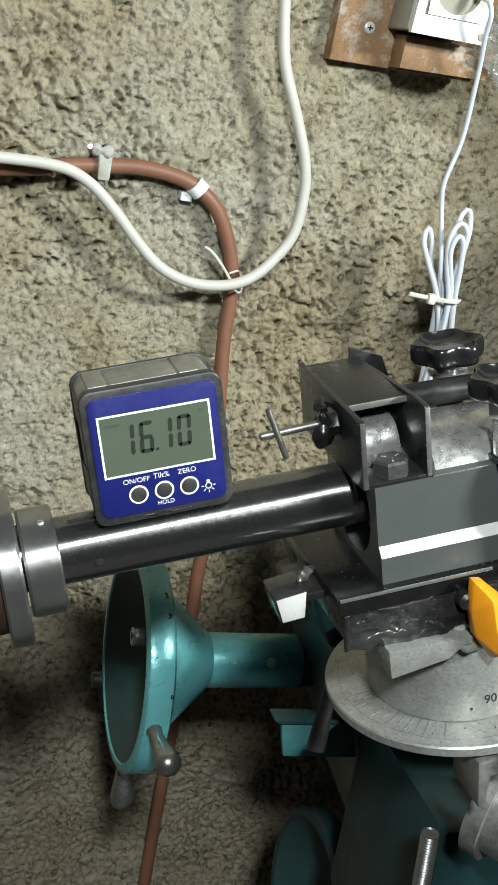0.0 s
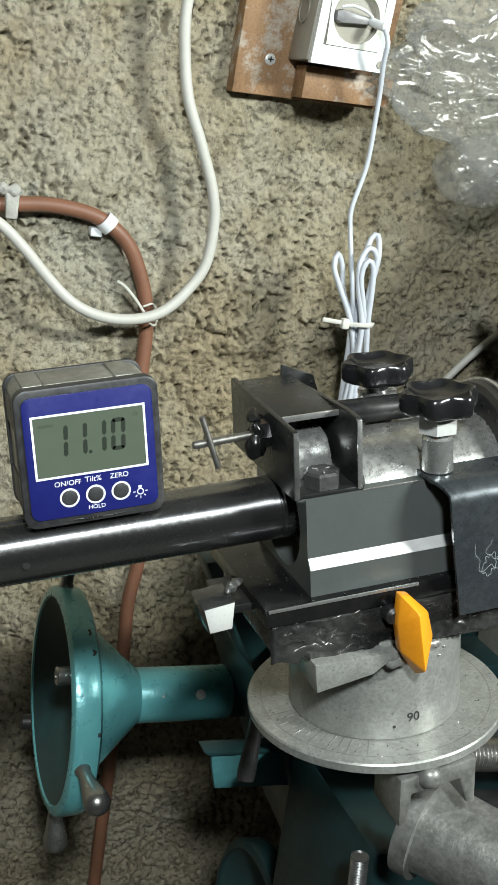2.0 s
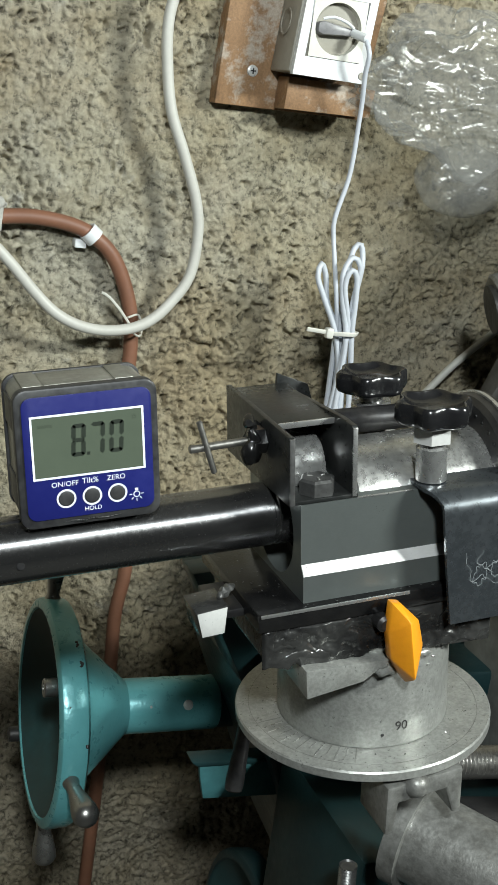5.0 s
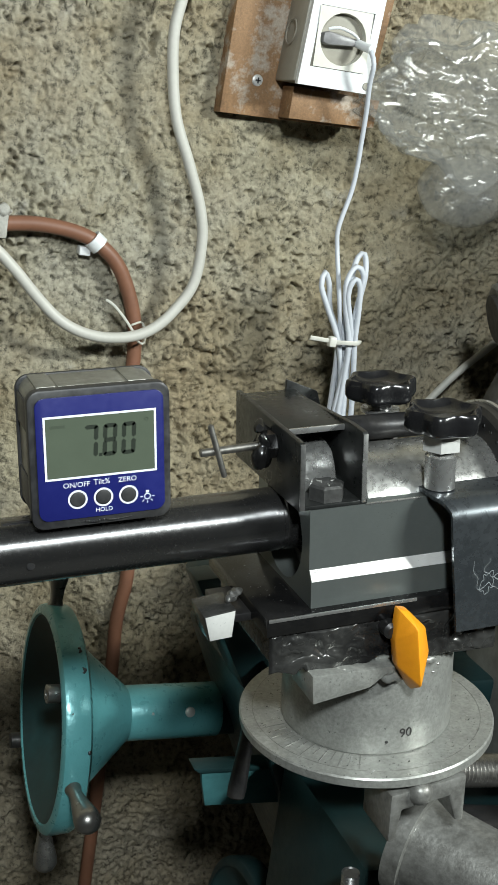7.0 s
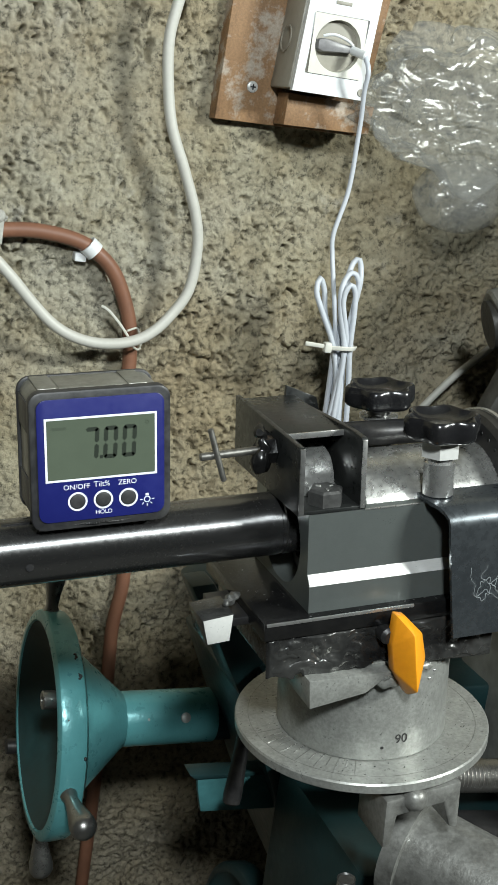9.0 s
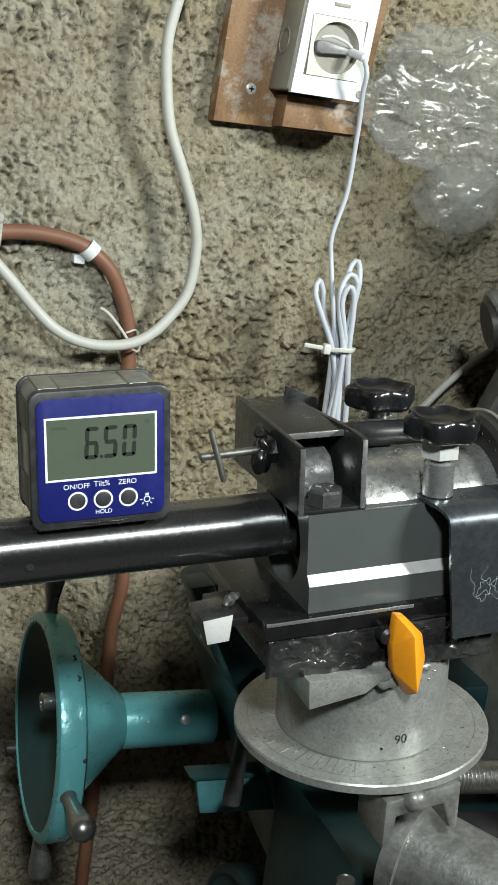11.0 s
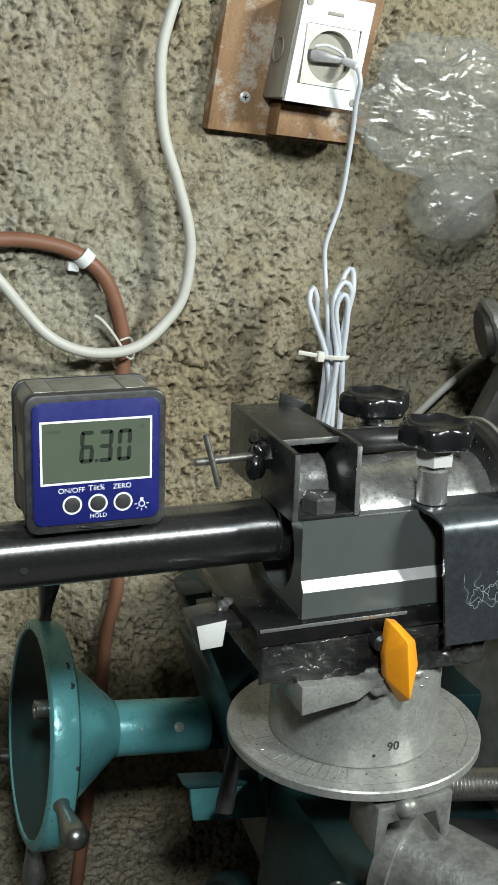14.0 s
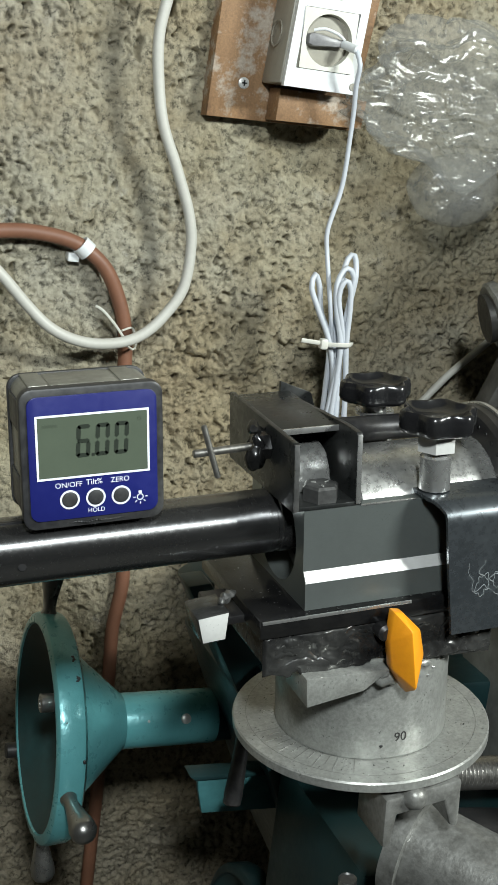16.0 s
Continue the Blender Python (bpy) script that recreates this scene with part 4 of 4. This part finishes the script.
def gauge():
    g = thing("angle_gauge", "blue-faced digital angle gauge box standing on the shaft", "angle gauge", pose(*PIVOT, 0, -TILT[0][1], 0) @ pose(*GAUGE_AT))
    w = 29.6
    # body: rounded shell with two ribs each side, grooved foot
    body = part("body", prism(rounded(-w + 1.2, w - 1.2, 0.6, 58.4, 6), 1, -10, 12.5, 0.8), SHELL, g, "worn grey aluminium body")
    for x in (-20.5, 17.5):
        part("top_rib", box(x - 4, x + 4, -9.5, 13, 57.6, 59.0, 0.5), SHELL, body)
    part("top_panel", box(-15.5, 12.5, -9.0, 12, 58.1, 58.7, 0.3), SHELL, body)
    for z0, z1 in ((6, 20), (40, 53)):
        part("side_rib", box(-w + 0.5, -w + 1.5, -9.5, 13, z0, z1, 0.3), BEZEL, body)
    part("back_cover", prism(rounded(-w, w, 0, 59, 6), 1, 12.6, 15, 0.6), BEZEL, g)
    bz = part("bezel", prism(rounded(-w, w, -0.3, 59.2, 5.5), 1, -16, -10.2, 1.1), BEZEL, g, "dark rubbery bezel with worn edges")
    t = prism(rounded(-26.6, 26.6, 3.6, 56, 4.0), 1, -16.6, -15.6, 0.15)
    face = part("face_panel", t, BLUE, g, "deep blue printed front panel")
    # display
    lx0, lx1, lz0, lz1 = -22.7, 22.4, 22.0, 47.4
    fr = box(lx0 - 0.9, lx1 + 0.9, -16.75, -16.5, lz1, lz1 + 0.9, 0)
    box(lx0 - 0.9, lx1 + 0.9, -16.75, -16.5, lz0 - 0.9, lz0, 0, fr)
    box(lx0 - 0.9, lx0, -16.75, -16.5, lz0, lz1, 0, fr)
    box(lx1, lx1 + 0.9, -16.75, -16.5, lz0, lz1, 0, fr)
    part("display_frame", fr, PRINT, face, "white printed display border")
    lcd = part("lcd", box(lx0, lx1, -16.72, -14.9, lz0, lz1, 0), LCD, g, "green-grey liquid crystal display")
    # seven-segment figures: each bar stands at the face when dark, or sinks into the display
    dw, dh, th, lean = 5.9, 13.8, 1.75, 0.06
    cz = 36.6
    mid = [lx0 + 45.1 * q for q in (0.235, 0.41, 0.585, 0.76)]

    def bar(kind):
        gp = 0.25
        if kind in "adg":
            z = {"a": dh / 2 - th / 2, "g": 0, "d": -dh / 2 + th / 2}[kind]
            x0, x1 = -dw / 2 + gp, dw / 2 - gp
            return [(x0 + th / 2, z + th / 2), (x1 - th / 2, z + th / 2), (x1, z), (x1 - th / 2, z - th / 2), (x0 + th / 2, z - th / 2), (x0, z)]
        x = (dw / 2 - th / 2) * (1 if kind in "bc" else -1)
        z0, z1 = (gp, dh / 2 - gp) if kind in "bf" else (-dh / 2 + gp, -gp)
        return [(x, z0), (x + th / 2, z0 + th / 2), (x + th / 2, z1 - th / 2), (x, z1), (x - th / 2, z1 - th / 2), (x - th / 2, z0 + th / 2)]
    for pos in range(4):
        for s in "abcdefg":
            on = [s in SEG[v[pos]] for _, v in READING]
            if not any(on):
                continue
            pts = [(mid[pos] + x + lean * z, cz + z) for x, z in bar(s)]
            ob = part("segment", prism(pts, 1, -16.80, -16.40, 0), LCD_DARK, lcd, "dark liquid crystal segment")
            if all(on):
                continue
            rows = [(0.0, on[0])]
            for (t0, _), a, b in zip(READING[1:], on, on[1:]):
                if a != b:
                    rows += [(t0 - 0.04, a), (t0 + 0.04, b)]
            rows.append((16.0, on[-1]))
            LCD_KEYS.append((ob, rows))
    part("decimal_point", prism([(mid[1] + 3.2, cz - 6.7), (mid[1] + 4.5, cz - 6.7), (mid[1] + 4.5, cz - 5.4), (mid[1] + 3.2, cz - 5.4)], 1, -16.80, -16.40, 0), LCD_DARK, lcd)
    part("degree_sign", ring_band((19.2, -16.60, 44.0), (0, -1, 0), 0.5, 0.9, 0.16, 16), LCD_FAINT, lcd)
    part("faint_bar", box(lx0 + 2, lx0 + 8, -16.76, -16.6, 43.2, 44.4, 0), LCD_FAINT, lcd)
    # buttons and print
    for x, z in ((-10.6, 12.0), (0.2, 11.9), (10.9, 11.7)):
        b = part("button", lathe([(0, 0), (0, 3.3), (0.5, 3.1), (0.7, 2.6), (0.7, 0)], (x, -16.55, z), (0, -1, 0), 32), BEZEL, g, "black round push button")
        part("button_ring", ring_band((x, -16.45, z), (0, -1, 0), 3.3, 4.1, 0.35, 40), PRINT, b, "white printed ring")
    up = lambda x, z: pose(x, -16.6, z, 90, 0, 0)
    words("ON/OFF", 3.1, up(-10.8, 18.3), PRINT, face)
    words("Tilt%", 3.4, up(-0.3, 18.7), PRINT, face)
    words("ZERO", 3.1, up(10.6, 18.6), PRINT, face)
    words("HOLD", 2.6, up(0.4, 6.4), PRINT, face)
    ic = ring_band((19.0, -16.5, 10.0), (0, -1, 0), 1.05, 1.45, 0.2, 24)
    box(18.3, 19.7, -16.7, -16.5, 11.6, 12.7, 0, ic)
    for a in (0, 180, 225, 270, 315, 45, 135):
        if a in (45, 135):
            continue
        u, v = math.cos(radians(a)), math.sin(radians(a))
        rod((19 + u * 2.0, -16.6, 10 + v * 2.0), (19 + u * 3.1, -16.6, 10 + v * 3.1), 0.2, 6, ic, 0.02)
    part("light_symbol", ic, PRINT, face, "white printed lamp symbol")
    wr = weld([(-12, -16.3, 1.6), (-8, -16.3, 2.0), (-4, -16.4, 1.4), (0, -16.3, 1.9), (3, -16.3, 1.5), (8, -16.3, 1.6), (12, -16.3, 2)], 0.5, seed=31)
    part("grime", wr, DARK_STEEL, bz, "black oily grime")
    return g


GAUGE = gauge()


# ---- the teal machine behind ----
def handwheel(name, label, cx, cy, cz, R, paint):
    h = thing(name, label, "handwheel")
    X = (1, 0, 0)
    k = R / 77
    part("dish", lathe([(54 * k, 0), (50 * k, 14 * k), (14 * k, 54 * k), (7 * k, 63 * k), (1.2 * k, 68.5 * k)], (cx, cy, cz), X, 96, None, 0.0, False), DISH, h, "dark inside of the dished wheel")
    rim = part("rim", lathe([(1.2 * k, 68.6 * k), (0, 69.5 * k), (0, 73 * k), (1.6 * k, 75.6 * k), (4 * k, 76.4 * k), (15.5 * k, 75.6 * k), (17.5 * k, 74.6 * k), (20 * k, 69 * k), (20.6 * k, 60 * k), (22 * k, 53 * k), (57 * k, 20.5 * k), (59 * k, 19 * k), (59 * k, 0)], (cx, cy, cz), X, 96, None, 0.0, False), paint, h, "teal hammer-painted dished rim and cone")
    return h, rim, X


def machine():
    cx, cy, cz = 160, 700, 900
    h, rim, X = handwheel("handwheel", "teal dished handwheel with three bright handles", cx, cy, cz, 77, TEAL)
    for q, dx, k in ((118, 13, 2.6), (129, 14, 2.2), (150, 5, 1.2), (205, 12, 1.4), (168, 16, 1.0)):
        o = Vector((0, math.cos(radians(q)), math.sin(radians(q))))
        t2 = Vector((0, -o.z, o.y))
        p0 = Vector((cx + dx, cy, cz)) + o * 75.4
        part("paint_chip", weld([p0 - t2 * k, p0 + Vector((0.8, 0, 0)), p0 + t2 * k], 1.1, None, q), DARK_STEEL, rim, "dark chip in the paint", 80)
    part("hub_tube", lathe([(0, 0), (0, 18.6), (1, 19), (68, 19), (69, 18.4), (69, 0)], (cx + 56, cy, cz), X, 56), TEAL, h, "teal painted hub tube")
    part("hub_sleeve", lathe([(0, 0), (0, 18.2), (18, 18.2), (18, 16.5), (95, 16.5), (80, 0)], (cx + 125.2, cy, cz), X, 48), SHADED_TEAL, h, "teal sleeve, darkened for shade")
    part("rivet", lathe([(0, 3.6), (0.9, 3.4), (1.5, 2.2), (1.6, 0)], (cx + 100.5, cy - 17.2, cz + 8.0), (0, -0.91, 0.42), 20), ZINC, h, "bright pin end")
    part("rivet", lathe([(0, 1.0), (0.4, 0.8), (0.5, 0)], (cx + 74, cy - 17.2, cz + 8.0), (0, -0.91, 0.42), 12), ZINC, h)
    part("rear_pin", rod((cx - 6, cy + 62, cz - 53), (cx + 12, cy + 62, cz - 53), 5.6, 20), DARK_STEEL, h, "dark pin on the far rim")
    part("web_bolt", lathe([(0, 0), (0, 4.4), (9, 4.4), (9, 5.6), (9.6, 6.0), (17, 6.0), (17.6, 5.4), (17.6, 2.8), (14, 2.6), (14, 0)], (cx + 10, cy - 45, cz + 42), (-1, 0, 0), 20), HANDLE_STEEL, h, "socket-head bolt")
    for a in (186, 74, 264):
        u = Vector((0.10, math.cos(radians(a)), math.sin(radians(a)))).normalized()
        p = Vector((cx + 8, cy, cz)) + Vector((0, math.cos(radians(a)), math.sin(radians(a)))) * 74
        part("handle", lathe([(0, 0), (0, 5.6), (3, 5.2), (5, 4.2), (12, 4.8), (22, 6.8), (29, 8.2), (33.5, 8.2), (37, 6.2), (39, 3.2), (39.5, 0)], p, u, 24), HANDLE_STEEL, h, "worn steel tapered handle")

    w2, rim2, X = handwheel("small_handwheel", "teal handwheel low on the machine, its shade put into the paint", 304, 640, 727, 76, SHADED_TEAL)
    part("hub_tube", lathe([(0, 0), (0, 22), (10, 22), (12, 16), (90, 16), (90, 0)], (348, 640, 727), X, 40), DARK_STEEL, w2, "dark steel hub")
    part("hub_nut", hexbolt((360, 616, 762), (0.2, -1, 0.3), 16, 12), DARK_STEEL, w2)

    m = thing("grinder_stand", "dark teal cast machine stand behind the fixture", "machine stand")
    part("column", prism([(262, 968), (300, 985), (470, 985), (470, 20), (420, 20), (380, 720), (330, 812)], 1, 590, 720, 4), SHADED_TEAL, m, "dark teal cast column")
    part("foot", box(300, 640, 420, 800, 0, 24, 3), SHADED_TEAL, m)
    part("slide_arm", prism([(226, 1036), (240, 1046), (340, 960), (326, 930), (262, 968)], 1, 600, 640, 3), SHADED_TEAL, m, "sloping dark teal arm")
    part("slide_guide", prism([(216, 1048), (230, 1050), (246, 1024), (232, 1018)], 1, 585, 606, 2), SHADED_TEAL, m, "teal guide block")
    br = part("bracket_arm", prism([(247, 889), (330, 886), (330, 912), (242, 913), (243, 905), (245.5, 895)], 1, 600, 604, 0.6), HALF_SHADED_TEAL, m, "teal angle bracket")
    part("bracket_flange", prism([(236, 916.4), (240, 913.4), (330, 912.4), (330, 914.8)], 1, 598, 612, 0.5), SHADED_TEAL, br, "teal bent flange, darkened for shade")
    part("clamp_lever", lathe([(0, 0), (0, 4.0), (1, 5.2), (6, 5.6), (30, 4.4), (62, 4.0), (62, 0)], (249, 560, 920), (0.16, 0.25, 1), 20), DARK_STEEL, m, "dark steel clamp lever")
    part("cross_beam", box(270, 520, 560, 600, 968, 990, 3), SHADED_TEAL, m, "dark teal beam under the disc")
    part("adjusting_screw", thread((279, 455, 850), (272.5, 455, 941), 4.8, 1.6, 0.8), BOLT_STEEL, m, "upright threaded rod")
    part("cross_screw", thread((325, 500, 969), (412, 500, 963), 9.6, 2.6, 1.3, 24), THREAD, m, "horizontal threaded rod")
    part("screw_nut", hexbolt((402, 500, 964), (1, 0, -0.05), 24, 14), DARK_STEEL, m, "black hexagon nut")
    ar = Vector((0.58, -0.80, -0.06)).normalized()
    p0 = Vector((298, 452, 964))
    pv = part("pivot_tube", lathe([(0, 0), (0, 25), (6, 25.6), (8, 24), (40, 23.6), (150, 23.2), (260, 23.2), (260, 0)], p0, ar, 56, None, 0.5), CAST, m, "rough cast pivot tube")
    part("pivot_collar", ring_band(p0 + ar * 1, ar, 23, 28.5, 9, 56), CAST, pv, "worn collar ring")
    part("lug", prism([(330, 950), (420, 940), (430, 880), (350, 870)], 1, 470, 500, 4), DARK_STEEL, m, "oily dark cast lug")
    # block past the view, added to stop lamplight reaching the lower wall
    part("slide_blocker", box(412, 650, 440, 600, 0, 1045, 6), BLOCK_GREY, m, "stained grey block added to shade the lower wall")
    part("pedestal", box(300, 400, 430, 600, 24, 800, 8), SHADED_TEAL, m, "dark teal pedestal")
    part("head_block", box(290, 420, 470, 590, 800, 930, 6), SHADED_TEAL, m, "teal head casting, darkened for shade")

    mt = thing("motor_housing", "grey-green round motor housing beside the stand", "motor")
    # seen at its left edge; rest and upper neck sized to block lamplight
    part("shell", lathe([(0, 0), (0, 92), (960, 92), (968, 88), (985, 72), (1115, 70), (1120, 0)], (545, 610, 0), (0, 0, 1), 64), GREEN_GREY, mt)
    part("strap", ring_band((545, 610, 962), (0, 0, 1), 90, 94, 4), SHADED_TEAL, mt)
    oc = thing("steel_offcut", "pale steel strip standing beside the motor", "offcut")
    part("strip", prism([(470, 0), (500, 0), (486, 960), (468, 955)], 1, 560, 564, 0.4), BRIGHT_STEEL, oc)

    el = thing("cast_elbow", "dirty grey cast pipe elbow at the wall", "pipe elbow")
    part("flange", lathe([(0, 12), (0, 24), (2, 26), (9, 26), (11, 22), (11, 12), (0, 12)], (504, 772, 1184), (0.8, -0.2, 0.35), 40, None, 1.0), CAST, el)
    part("pipe", cord([(500, 774, 1182), (525, 768, 1190), (565, 772, 1198), (600, 772, 1200)], 19, 24), DARK_CAST, el)
    part("bolt", hexbolt((517, 758, 1170), (-0.3, -0.9, 0), 10, 8), DARK_STEEL, el)
    dk = thing("grinder_light_blocker", "dark cast web and wheel cover with an unseen body that blocks light", "grinder")
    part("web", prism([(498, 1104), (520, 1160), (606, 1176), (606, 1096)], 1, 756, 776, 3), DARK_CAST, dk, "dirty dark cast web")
    # unseen body, added to shade the right of the wall
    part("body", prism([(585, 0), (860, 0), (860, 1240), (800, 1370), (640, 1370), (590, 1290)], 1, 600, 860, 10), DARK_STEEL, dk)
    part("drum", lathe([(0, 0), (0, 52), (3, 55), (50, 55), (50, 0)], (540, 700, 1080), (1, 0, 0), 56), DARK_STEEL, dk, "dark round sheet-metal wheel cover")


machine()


# ---- what moves ----
def motions():
    turn = lambda a: pose(*PIVOT, 0, -a, 0)
    walk(FIXTURE, [(t, turn(a)) for t, a in TILT])
    walk(GAUGE, [(t, turn(a) @ pose(*GAUGE_AT)) for t, a in TILT])
    for ob, rows in LCD_KEYS:
        walk(ob, [(t, pose(0, 0.0 if on else 0.0006, 0)) for t, on in rows])


motions()
